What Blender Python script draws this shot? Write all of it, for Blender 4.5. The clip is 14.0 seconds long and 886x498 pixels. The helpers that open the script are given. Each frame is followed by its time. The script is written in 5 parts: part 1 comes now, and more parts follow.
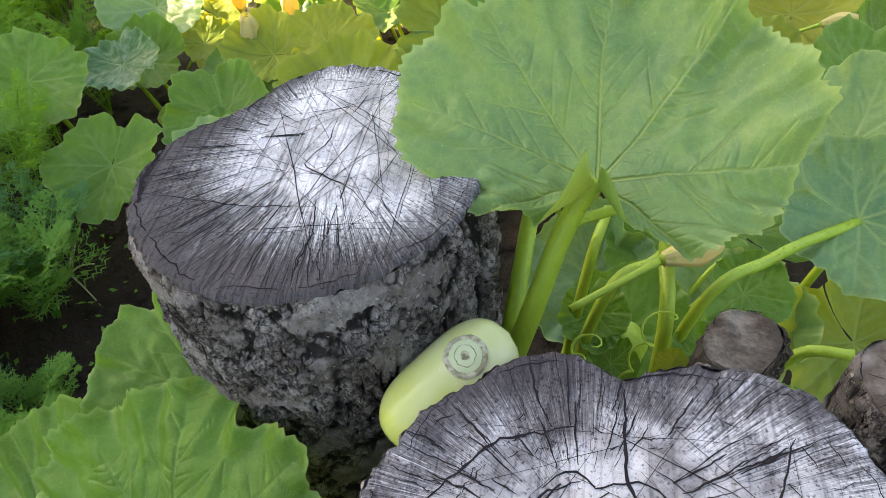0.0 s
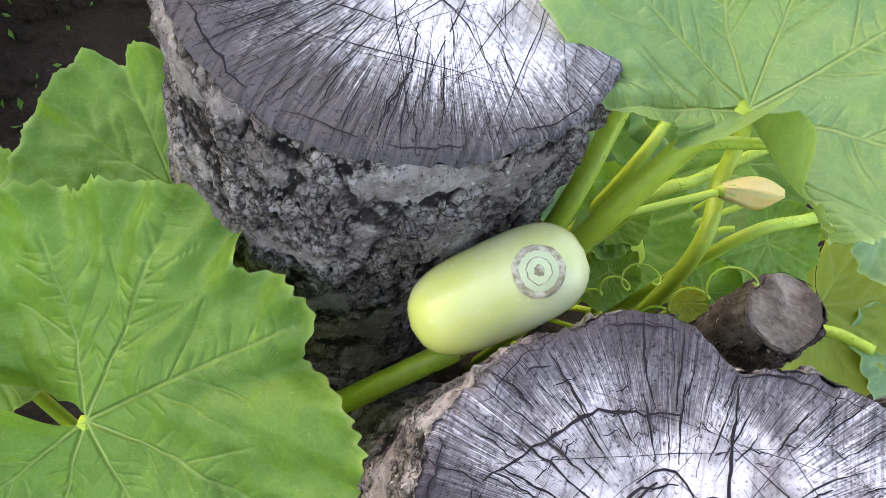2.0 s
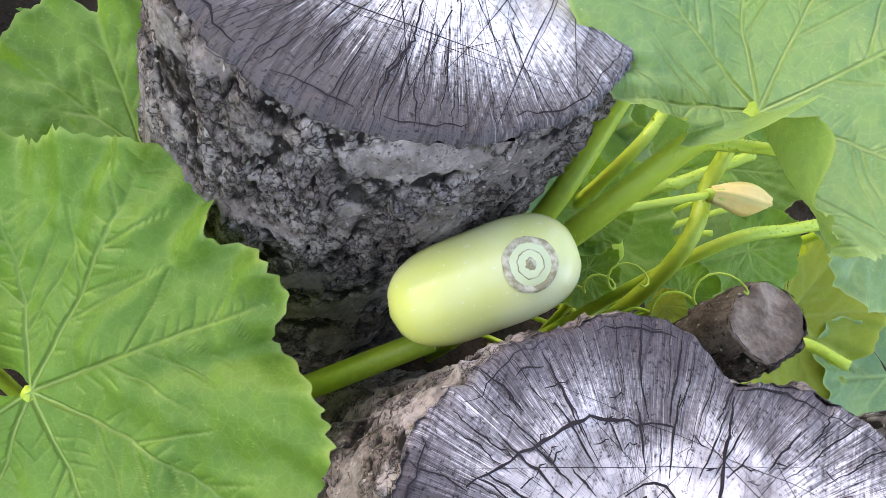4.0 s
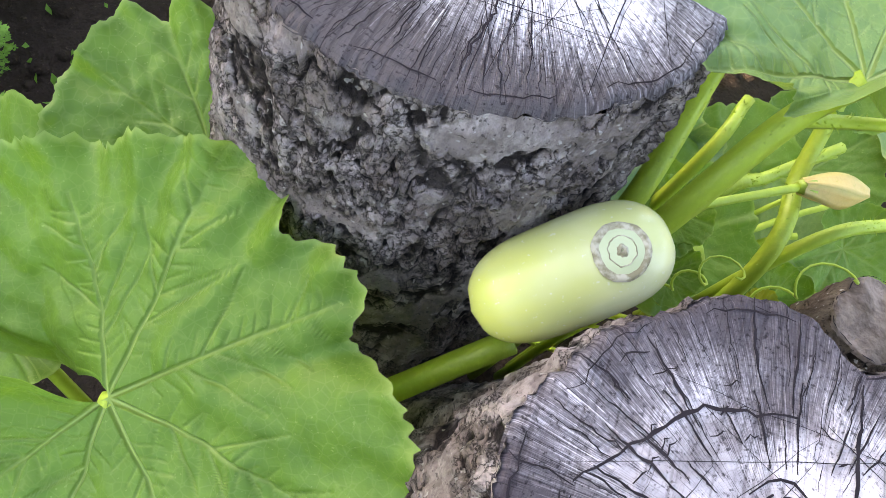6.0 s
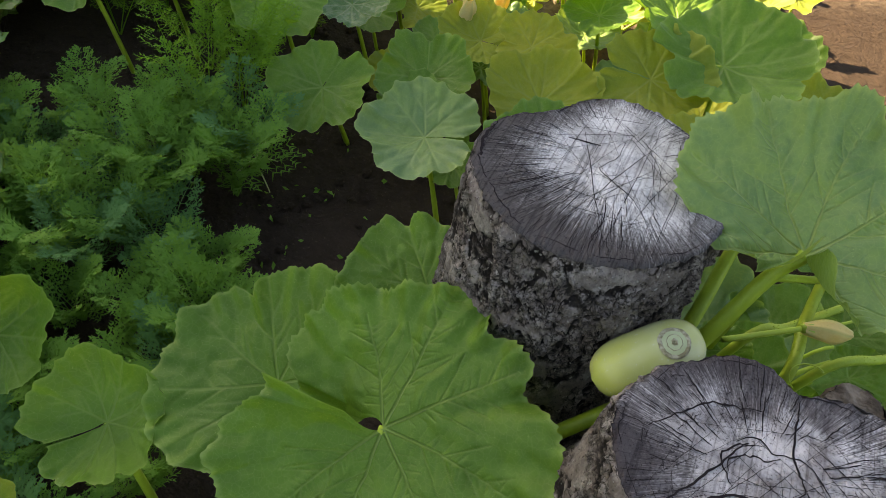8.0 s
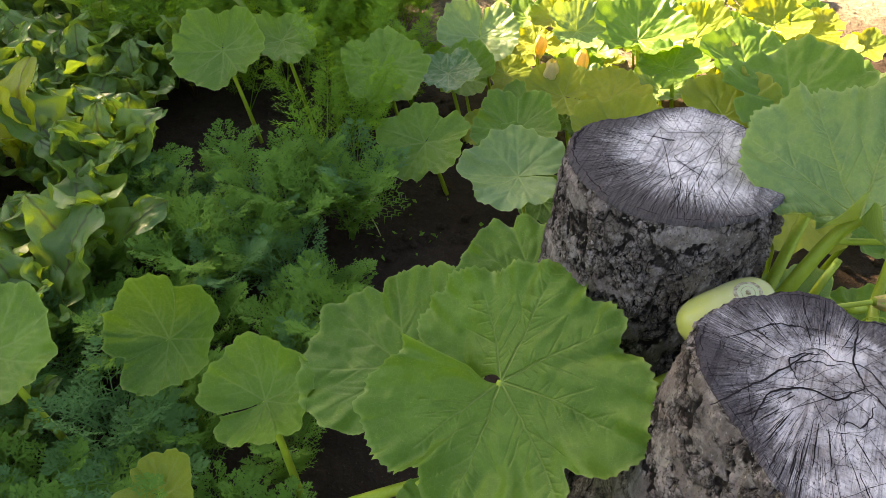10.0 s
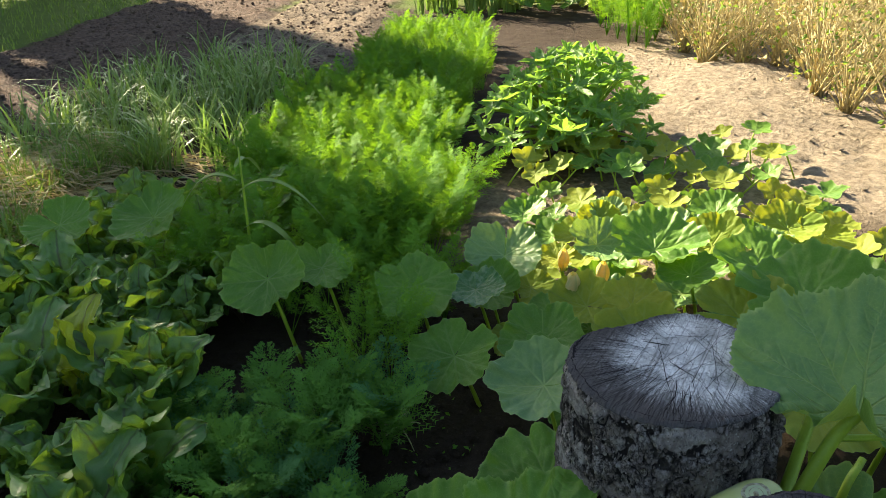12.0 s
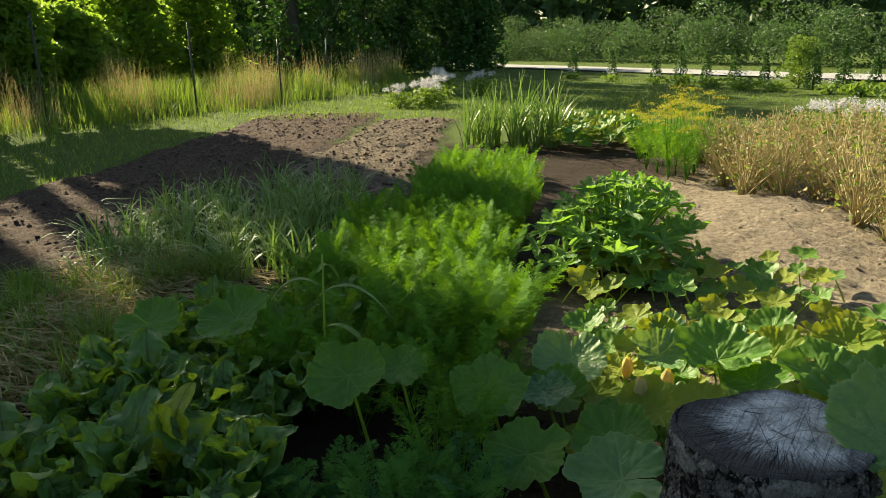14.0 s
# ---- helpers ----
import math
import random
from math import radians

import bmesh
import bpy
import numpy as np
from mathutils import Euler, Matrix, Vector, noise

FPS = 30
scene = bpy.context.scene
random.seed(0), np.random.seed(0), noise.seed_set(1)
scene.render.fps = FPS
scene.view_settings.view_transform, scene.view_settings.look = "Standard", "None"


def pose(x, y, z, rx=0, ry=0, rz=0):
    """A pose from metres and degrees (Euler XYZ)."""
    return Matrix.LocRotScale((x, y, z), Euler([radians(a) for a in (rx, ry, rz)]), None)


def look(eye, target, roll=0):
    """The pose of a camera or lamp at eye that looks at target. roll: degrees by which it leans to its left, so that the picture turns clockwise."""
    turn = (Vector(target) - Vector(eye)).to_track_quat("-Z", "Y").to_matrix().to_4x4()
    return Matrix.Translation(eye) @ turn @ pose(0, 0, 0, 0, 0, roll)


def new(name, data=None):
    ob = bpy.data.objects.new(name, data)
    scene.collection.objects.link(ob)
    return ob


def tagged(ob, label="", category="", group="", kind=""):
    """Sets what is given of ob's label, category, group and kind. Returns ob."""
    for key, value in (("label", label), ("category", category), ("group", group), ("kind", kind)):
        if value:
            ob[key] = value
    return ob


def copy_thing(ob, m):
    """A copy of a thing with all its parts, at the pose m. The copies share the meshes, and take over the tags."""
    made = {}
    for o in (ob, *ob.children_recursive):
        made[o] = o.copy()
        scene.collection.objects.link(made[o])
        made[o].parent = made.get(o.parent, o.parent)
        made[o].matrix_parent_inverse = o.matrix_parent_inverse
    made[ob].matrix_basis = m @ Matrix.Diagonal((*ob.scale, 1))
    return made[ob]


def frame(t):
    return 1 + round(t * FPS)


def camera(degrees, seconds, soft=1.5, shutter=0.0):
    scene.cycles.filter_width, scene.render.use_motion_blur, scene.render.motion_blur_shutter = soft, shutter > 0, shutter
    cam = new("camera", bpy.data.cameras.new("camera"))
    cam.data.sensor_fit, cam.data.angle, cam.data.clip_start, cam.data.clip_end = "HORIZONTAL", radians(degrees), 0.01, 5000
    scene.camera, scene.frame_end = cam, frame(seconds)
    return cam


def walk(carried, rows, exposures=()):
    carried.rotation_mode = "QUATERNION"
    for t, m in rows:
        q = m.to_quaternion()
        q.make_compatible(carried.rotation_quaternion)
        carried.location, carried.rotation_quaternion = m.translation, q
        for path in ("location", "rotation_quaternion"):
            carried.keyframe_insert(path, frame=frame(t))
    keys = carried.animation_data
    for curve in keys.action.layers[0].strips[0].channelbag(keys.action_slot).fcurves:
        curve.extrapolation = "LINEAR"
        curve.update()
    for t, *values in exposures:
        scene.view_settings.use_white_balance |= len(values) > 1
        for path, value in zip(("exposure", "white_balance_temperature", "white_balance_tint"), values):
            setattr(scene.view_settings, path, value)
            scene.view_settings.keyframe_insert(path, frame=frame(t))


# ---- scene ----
cam = camera(63.0, 14.0, soft=0.3)
PATH = [
    (0, (0.155, -0.492, 1.161), (-0.149, 0.802, -0.332), -4.3),
    (0.5, (0.132, -0.488, 1.16), (-0.161, 0.79, -0.35), -0.1),
    (1, (0.128, -0.468, 1.14), (0.048, 0.749, -0.444), 9.7),
    (1.5, (0.07, -0.449, 1.115), (0.048, 0.7, -0.522), 17.6),
    (2, (0.008, -0.416, 1.089), (0.129, 0.522, -0.673), 29.9),
    (2.5, (0.021, -0.426, 1.113), (0.198, 0.601, -0.594), 33.6),
    (3, (0.024, -0.421, 1.105), (0.171, 0.544, -0.64), 32.8),
    (3.5, (0.004, -0.414, 1.086), (0.213, 0.542, -0.659), 37.9),
    (3.7, (-0.004, -0.408, 1.076), (0.23, 0.531, -0.675), 39.7),
    (5.8, (-0.004, -0.419, 1.018), (0.112, 0.529, -0.739), 32.9),
    (6, (-0.006, -0.422, 1.029), (0.054, 0.527, -0.731), 29.2),
    (6.5, (-0.015, -0.44, 1.106), (-0.029, 0.617, -0.592), 24.3),
    (6.6, (-0.026, -0.446, 1.129), (0.0, 0.671, -0.529), 25.8),
    (7, (0.003, -0.502, 1.201), (-0.102, 0.63, -0.445), 18.8),
    (7.5, (-0.021, -0.608, 1.256), (-0.282, 0.564, -0.344), 16.8),
    (7.7, (-0.018, -0.654, 1.282), (-0.347, 0.573, -0.263), 15.0),
    (9.8, (0.042, -0.899, 1.318), (-0.527, 0.377, -0.114), 6.0),
    (10, (0.058, -0.923, 1.328), (-0.629, 0.363, -0.041), 3.3),
    (10.5, (0.108, -0.938, 1.325), (-0.827, 0.234, 0.002), -5.6),
    (11, (0.141, -0.919, 1.346), (-0.787, 0.338, 0.097), -4.8),
    (11.5, (0.14, -0.884, 1.371), (-0.754, 0.55, 0.301), -1.3),
    (12, (0.142, -0.944, 1.374), (-0.839, 0.553, 0.481), -2.1),
    (12.5, (0.153, -1.003, 1.363), (-0.925, 0.461, 0.529), -2.7),
    (12.9, (0.166, -1.039, 1.337), (-0.784, 0.579, 0.644), 0.2),
    (13, (0.161, -1.067, 1.342), (-0.819, 0.576, 0.76), 0.6),
    (13.5, (0.138, -1.118, 1.313), (-0.923, 0.465, 0.706), -0.5),
    (14, (0.121, -1.166, 1.352), (-0.995, 0.399, 0.799), -1.5),
]
EXPOSURES = [(0.0, 3.75, 8500, 19), (1.0, 3.8, 8500, 22), (1.5, 3.7, 8400, 23), (2.0, 4.3, 8300, 25), (2.5, 3.75, 8300, 24), (3.0, 4.2, 8300, 26), (3.7, 4.35, 8200, 27), (5.8, 4.55, 8200, 27), (6.3, 4.05, 8200, 27), (6.6, 3.65, 8200, 26), (7.0, 2.78, 8600, 24), (7.4, 3.0, 8900, 20), (7.7, 3.0, 8900, 19), (9.8, 3.3, 8900, 24), (10.3, 3.4, 8900, 25), (10.5, 4.0, 8900, 25), (10.7, 3.8, 9000, 24), (11.0, 3.25, 9400, 20), (11.5, 2.45, 9800, 19), (12.0, 2.32, 6950, 9), (12.5, 2.48, 8400, 9), (12.8, 2.1, 8800, 12), (13.0, 1.85, 9000, 16), (13.25, 1.4, 7900, 8), (13.5, 1.43, 7000, 3), (14.0, 1.35, 7000, 2)]
walk(cam, [(t, look(eye, target, roll)) for t, eye, target, roll in PATH], EXPOSURES)

# ---- light ----
SUN_ELEVATION = 28.0
world = bpy.data.worlds.new("sky")
scene.world = world
world.use_nodes = True
wn = world.node_tree.nodes
sky = wn.new("ShaderNodeTexSky")
sky.sky_type, sky.sun_disc = "NISHITA", False
sky.sun_elevation, sky.sun_rotation = radians(SUN_ELEVATION), radians(-73.7)
world.node_tree.links.new(sky.outputs[0], wn["Background"].inputs[0])
wn["Background"].inputs[1].default_value = 0.06
sun_data = bpy.data.lights.new("sun", "SUN")
sun_data.energy, sun_data.angle, sun_data.color = 5.0, radians(0.53), (1.0, 0.88, 0.66)
sun = new("sun", sun_data)
sun.matrix_world = look((-57.6, 16.8, 60 * math.tan(radians(SUN_ELEVATION))), (0, 0, 0))

# ---- garden axes: a goes right across the beds, b along the rows ----
U, V = Vector((0.866, 0.5, 0)), Vector((-0.5, 0.866, 0))


def ab(a, b, z=0.0):
    return U * a + V * b + Vector((0, 0, z))


# frame of the stumps and the plants round them: smaller, higher and slightly turned
NEAR_SCALE = 0.7615
NEAR = Matrix.Translation((-0.0396, -0.0216, 0.350)) @ Matrix.Rotation(radians(1.05), 4, "Z") @ Matrix.Rotation(radians(-1.2), 4, "Y") @ Matrix.Rotation(radians(3.5), 4, "X") @ Matrix.Scale(NEAR_SCALE, 4)


def near(p):
    """A point of the stumps' frame in the world; one at the foot goes down to the soil."""
    q = NEAR @ Vector((p[0], p[1], p[2] if len(p) == 3 else 0.0))
    if len(p) == 2 or p[2] < 0.07:
        q.z = height(q.x, q.y) - 0.005
    return q


# ---- materials ----
class Nodes:
    """Short writing of node trees."""

    def __init__(self, name):
        self.mat = bpy.data.materials.new(name)
        self.mat.use_nodes = True
        self.tree = self.mat.node_tree
        self.n = self.tree.nodes
        self.bsdf = self.n["Principled BSDF"]
        self.out = self.n["Material Output"]

    def add(self, kind, **inputs):
        node = self.n.new(kind)
        for key, value in inputs.items():
            self.put(node.inputs[key.replace("_", " ")], value)
        return node

    def put(self, socket, value):
        if isinstance(value, bpy.types.NodeSocket):
            self.tree.links.new(value, socket)
        else:
            socket.default_value = value

    def coords(self, scale=(1, 1, 1), rotation=(0, 0, 0), shift=(0, 0, 0), kind="Object"):
        c = self.n.new("ShaderNodeTexCoord")
        m = self.add("ShaderNodeMapping", Vector=c.outputs[kind], Scale=scale, Rotation=rotation, Location=shift)
        return m.outputs[0]

    def position(self):
        return self.n.new("ShaderNodeNewGeometry").outputs["Position"]

    def noise(self, vector, scale, detail=4.0, rough=0.55, out="Fac", distortion=0.0):
        node = self.add("ShaderNodeTexNoise", Vector=vector, Scale=scale, Detail=detail, Roughness=rough, Distortion=distortion)
        return node.outputs[out]

    def voronoi(self, vector, scale, feature="F1", out="Distance"):
        node = self.n.new("ShaderNodeTexVoronoi")
        node.feature = feature
        self.put(node.inputs["Vector"], vector)
        node.inputs["Scale"].default_value = scale
        return node.outputs[out]

    def ramp(self, fac, *stops):
        node = self.n.new("ShaderNodeValToRGB")
        self.put(node.inputs[0], fac)
        e = node.color_ramp.elements
        while len(e) < len(stops):
            e.new(0.5)
        for el, (p, c) in zip(e, stops):
            el.position = p
            el.color = (*c, 1) if isinstance(c, tuple) else (c, c, c, 1)
        return node.outputs[0]

    def mix(self, fac, a, b, kind="MIX"):
        node = self.n.new("ShaderNodeMix")
        node.data_type, node.blend_type = "RGBA", kind
        for i, v in ((0, fac), (6, a), (7, b)):
            if isinstance(v, tuple) and len(v) == 3:
                v = (*v, 1)
            self.put(node.inputs[i], v)
        return node.outputs[2]

    def math(self, kind, a, b=0.0, clamp=False):
        node = self.n.new("ShaderNodeMath")
        node.operation, node.use_clamp = kind, clamp
        self.put(node.inputs[0], a)
        self.put(node.inputs[1], b)
        return node.outputs[0]

    def attr(self, name):
        node = self.n.new("ShaderNodeAttribute")
        node.attribute_name = name
        return node.outputs["Fac"]

    def attr_vector(self, name):
        node = self.n.new("ShaderNodeAttribute")
        node.attribute_name = name
        return node.outputs["Vector"]

    def random(self):
        return self.n.new("ShaderNodeObjectInfo").outputs["Random"]

    def island(self):
        return self.n.new("ShaderNodeNewGeometry").outputs["Random Per Island"]

    def bump(self, height, strength=0.5, distance=0.01):
        node = self.add("ShaderNodeBump", Height=height, Strength=strength, Distance=distance)
        self.put(self.bsdf.inputs["Normal"], node.outputs[0])
        return node

    def done(self, colour, rough=0.7, spec=0.5, metal=0.0):
        self.put(self.bsdf.inputs["Base Color"], (*colour, 1) if isinstance(colour, tuple) else colour)
        self.put(self.bsdf.inputs["Roughness"], rough)
        self.put(self.bsdf.inputs["Specular IOR Level"], spec)
        self.put(self.bsdf.inputs["Metallic"], metal)
        return self.mat

    def translucent(self, colour, amount):
        t = self.add("ShaderNodeBsdfTranslucent", Color=(*colour, 1) if isinstance(colour, tuple) else colour)
        m = self.n.new("ShaderNodeMixShader")
        m.inputs[0].default_value = amount
        self.tree.links.new(self.bsdf.outputs[0], m.inputs[1])
        self.tree.links.new(t.outputs[0], m.inputs[2])
        self.tree.links.new(m.outputs[0], self.out.inputs[0])


def leaf_material(name, dark, light, vein, through_colour, amount=0.35, rough=0.45, island=False, grain=60.0, mottle=0.0, gloss=0.3):
    k = Nodes(name)
    p = k.coords()
    which = k.island() if island else k.random()
    base = k.mix(which, dark, light)
    base = k.mix(k.ramp(k.noise(p, 6.0, 3.0), (0.42, 0.0), (0.66, 0.85)), base, light)
    base = k.mix(k.ramp(k.noise(p, 11.0, 3.0), (0.48, 0.0), (0.7, 0.6)), base, dark)
    base = k.mix(k.ramp(k.noise(p, grain, 3.0), (0.45, 0.0), (0.75, 0.5)), base, dark)
    net = k.voronoi(p, grain * 1.7, "DISTANCE_TO_EDGE")
    base = k.mix(k.ramp(net, (0.0, 0.22), (0.08, 0.0)), base, vein)
    if mottle:
        base = k.mix(k.ramp(k.noise(p, 45.0, 2.0), (0.52, 0.0), (0.62, mottle)), base, (0.42, 0.5, 0.3))
    base = k.mix(k.ramp(k.noise(p, grain * 5, 1.0), (0.7, 0.0), (0.76, 0.6)), base, vein)
    v = k.attr("vein")
    rim = k.attr("edge")
    colour = k.mix(k.math("MULTIPLY", v, 0.85), base, vein)
    colour = k.mix(k.math("MULTIPLY", rim, 0.7), colour, vein)
    k.bump(k.math("SUBTRACT", k.math("MULTIPLY", k.noise(p, grain * 0.9, 4.0), 0.75), k.math("MULTIPLY", v, 0.7)), 0.5, 0.006)
    k.done(colour, rough, gloss)
    k.translucent(k.mix(v, through_colour, vein), amount)
    return k.mat


M_PUMPKIN = leaf_material("pumpkin_leaf", (0.055, 0.15, 0.02), (0.132, 0.275, 0.034), (0.27, 0.4, 0.1), (0.2, 0.37, 0.02), 0.33, 0.45, gloss=0.27)
M_PUMPKIN_BLUE = leaf_material("pumpkin_leaf_bluish", (0.07, 0.19, 0.085), (0.2, 0.325, 0.095), (0.36, 0.47, 0.15), (0.27, 0.4, 0.04), 0.3, 0.42, gloss=0.36)
M_PUMPKIN_MOTTLED = leaf_material("pumpkin_leaf_mottled", (0.045, 0.14, 0.05), (0.09, 0.22, 0.07), (0.3, 0.4, 0.15), (0.14, 0.3, 0.03), 0.33, 0.42, mottle=0.3)
# for yellowed leaves, and for backlit ones whose glow is put into the colour
M_PUMPKIN_YELLOW = leaf_material("pumpkin_leaf_yellow_backlit", (0.11, 0.22, 0.03), (0.33, 0.35, 0.045), (0.36, 0.42, 0.1), (0.46, 0.48, 0.02), 0.4, 0.55, gloss=0.15)
M_BEET = leaf_material("beet_leaf", (0.055, 0.155, 0.04), (0.19, 0.34, 0.075), (0.085, 0.03, 0.03), (0.36, 0.54, 0.03), 0.37, 0.36, gloss=0.42)
# beet leaf with a fleck of sun painted in as lighter yellow
M_BEET_SUNLIT = leaf_material("beet_leaf_sunlit", (0.2, 0.3, 0.02), (0.42, 0.44, 0.04), (0.14, 0.07, 0.04), (0.55, 0.6, 0.03), 0.45, 0.34, gloss=0.4)
M_CARROT = leaf_material("carrot_leaf", (0.055, 0.17, 0.03), (0.13, 0.29, 0.05), (0.12, 0.28, 0.06), (0.22, 0.45, 0.04), 0.4, 0.6, grain=20, gloss=0.12)
M_CARROT_BLUE = leaf_material("carrot_leaf_bluish", (0.05, 0.155, 0.05), (0.1, 0.25, 0.085), (0.12, 0.28, 0.1), (0.14, 0.36, 0.07), 0.38, 0.6, grain=20, gloss=0.12)
M_DILL = leaf_material("dill_leaf", (0.055, 0.18, 0.025), (0.15, 0.33, 0.035), (0.15, 0.3, 0.05), (0.28, 0.5, 0.02), 0.42, 0.6, grain=20, gloss=0.1)
M_ONION = leaf_material("onion_leaf", (0.1, 0.19, 0.03), (0.34, 0.43, 0.11), (0.2, 0.3, 0.12), (0.22, 0.36, 0.06), 0.28, 0.4, island=True, grain=15)
M_GRASS = leaf_material("grass_blade", (0.07, 0.15, 0.02), (0.17, 0.27, 0.04), (0.2, 0.3, 0.1), (0.3, 0.42, 0.05), 0.35, 0.5, island=True, grain=15)
M_DRY = leaf_material("dry_stalk", (0.34, 0.28, 0.12), (0.62, 0.55, 0.3), (0.4, 0.3, 0.15), (0.5, 0.36, 0.12), 0.3, 0.7, island=True, grain=15)
M_STRAW = leaf_material("straw", (0.36, 0.28, 0.13), (0.6, 0.5, 0.28), (0.5, 0.4, 0.2), (0.5, 0.38, 0.15), 0.25, 0.7, island=True, grain=15)
M_TREE = leaf_material("tree_leaf", (0.05, 0.12, 0.018), (0.17, 0.28, 0.04), (0.1, 0.2, 0.05), (0.36, 0.52, 0.05), 0.55, 0.5, island=True, grain=3)
M_HEDGE = leaf_material("hedge_leaf", (0.03, 0.07, 0.025), (0.13, 0.2, 0.08), (0.1, 0.2, 0.05), (0.12, 0.22, 0.05), 0.3, 0.55, island=True, grain=1)
M_THUJA = leaf_material("thuja_leaf", (0.02, 0.07, 0.015), (0.06, 0.14, 0.025), (0.1, 0.2, 0.05), (0.08, 0.18, 0.02), 0.2, 0.6, island=True, grain=3)
M_YELLOW_DILL = leaf_material("dill_flower", (0.3, 0.34, 0.03), (0.5, 0.46, 0.04), (0.3, 0.3, 0.1), (0.6, 0.55, 0.04), 0.35, 0.6, island=True, grain=15)
M_WHITE_PETAL = leaf_material("white_petal", (0.62, 0.58, 0.62), (0.8, 0.78, 0.8), (0.8, 0.8, 0.7), (0.7, 0.65, 0.7), 0.3, 0.5, island=True, grain=20)
M_FLOWER = leaf_material("squash_flower", (0.66, 0.5, 0.14), (0.8, 0.7, 0.34), (0.5, 0.5, 0.15), (0.8, 0.55, 0.06), 0.35, 0.5)


def stem_material(name, dark, light):
    k = Nodes(name)
    p = k.coords()
    c = k.mix(k.noise(p, 25.0), dark, light)
    c = k.mix(k.ramp(k.noise(k.coords((60, 60, 6)), 3.0), (0.5, 0.0), (0.75, 0.5)), c, tuple(v * 1.15 for v in light))
    k.bump(k.noise(p, 220.0, 2.0), 0.3, 0.002)
    k.done(c, 0.5)
    k.translucent(light, 0.12)
    return k.mat


M_STEM = stem_material("pumpkin_stem", (0.21, 0.35, 0.02), (0.4, 0.53, 0.045))


def bark_material(name, plate, deep, moss, pale):
    k = Nodes(name)
    p = k.coords()
    d = k.attr("depth")
    n = k.noise(p, 19.0, 6.0, 0.65)
    c = k.mix(k.ramp(n, (0.45, 0.0), (0.56, 1.0)), plate, pale)
    c = k.mix(k.ramp(k.noise(k.coords((1, 1, 0.6)), 70.0, 6.0, 0.75), (0.45, 0.0), (0.6, 0.8)), c, tuple(v * 0.4 for v in plate))
    c = k.mix(k.math("MULTIPLY", k.attr("smooth"), 0.3), c, k.mix(n, plate, tuple(v * 1.05 for v in pale)))
    # crevice shade put into the colour: deep tone where the bark lies low
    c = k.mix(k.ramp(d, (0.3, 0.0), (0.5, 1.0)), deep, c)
    warp = k.n.new("ShaderNodeVectorMath")
    warp.operation = "MULTIPLY_ADD"
    k.put(warp.inputs[0], k.noise(p, 48.0, 5.0, 0.7, "Color"))
    warp.inputs[1].default_value = (0.03, 0.03, 0.03)
    k.put(warp.inputs[2], k.coords((1, 1, 0.75)))
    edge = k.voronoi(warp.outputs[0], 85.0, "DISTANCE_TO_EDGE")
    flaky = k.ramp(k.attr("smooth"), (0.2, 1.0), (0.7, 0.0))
    # the same painted crevice shade along the plate edges
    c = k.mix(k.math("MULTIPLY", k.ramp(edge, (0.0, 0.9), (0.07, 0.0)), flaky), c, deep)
    c = k.mix(k.ramp(k.noise(p, 230.0, 2.0), (0.62, 0.0), (0.68, 0.75)), c, tuple(v * 0.25 for v in plate))
    c = k.mix(k.ramp(k.noise(p, 120.0, 2.0), (0.66, 0.0), (0.7, 0.7)), c, (0.55, 0.53, 0.48))
    c = k.mix(k.ramp(k.noise(p, 7.0, 3.0), (0.56, 0.0), (0.75, 0.45)), c, moss)
    h = k.math("ADD", k.noise(p, 110.0, 6.0, 0.75), k.math("MULTIPLY", k.math("MULTIPLY", k.ramp(edge, (0.0, 0.0), (0.1, 1.0)), flaky), 0.9))
    k.bump(k.math("ADD", h, k.math("MULTIPLY", k.noise(p, 300.0, 4.0, 0.7), 0.5)), 1.0, 0.006)
    return k.done(c, 0.95, 0.15)


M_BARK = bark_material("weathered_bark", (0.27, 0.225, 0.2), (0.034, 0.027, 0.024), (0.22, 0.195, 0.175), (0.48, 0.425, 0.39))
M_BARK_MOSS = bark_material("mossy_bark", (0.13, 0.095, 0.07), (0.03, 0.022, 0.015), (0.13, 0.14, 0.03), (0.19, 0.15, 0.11))


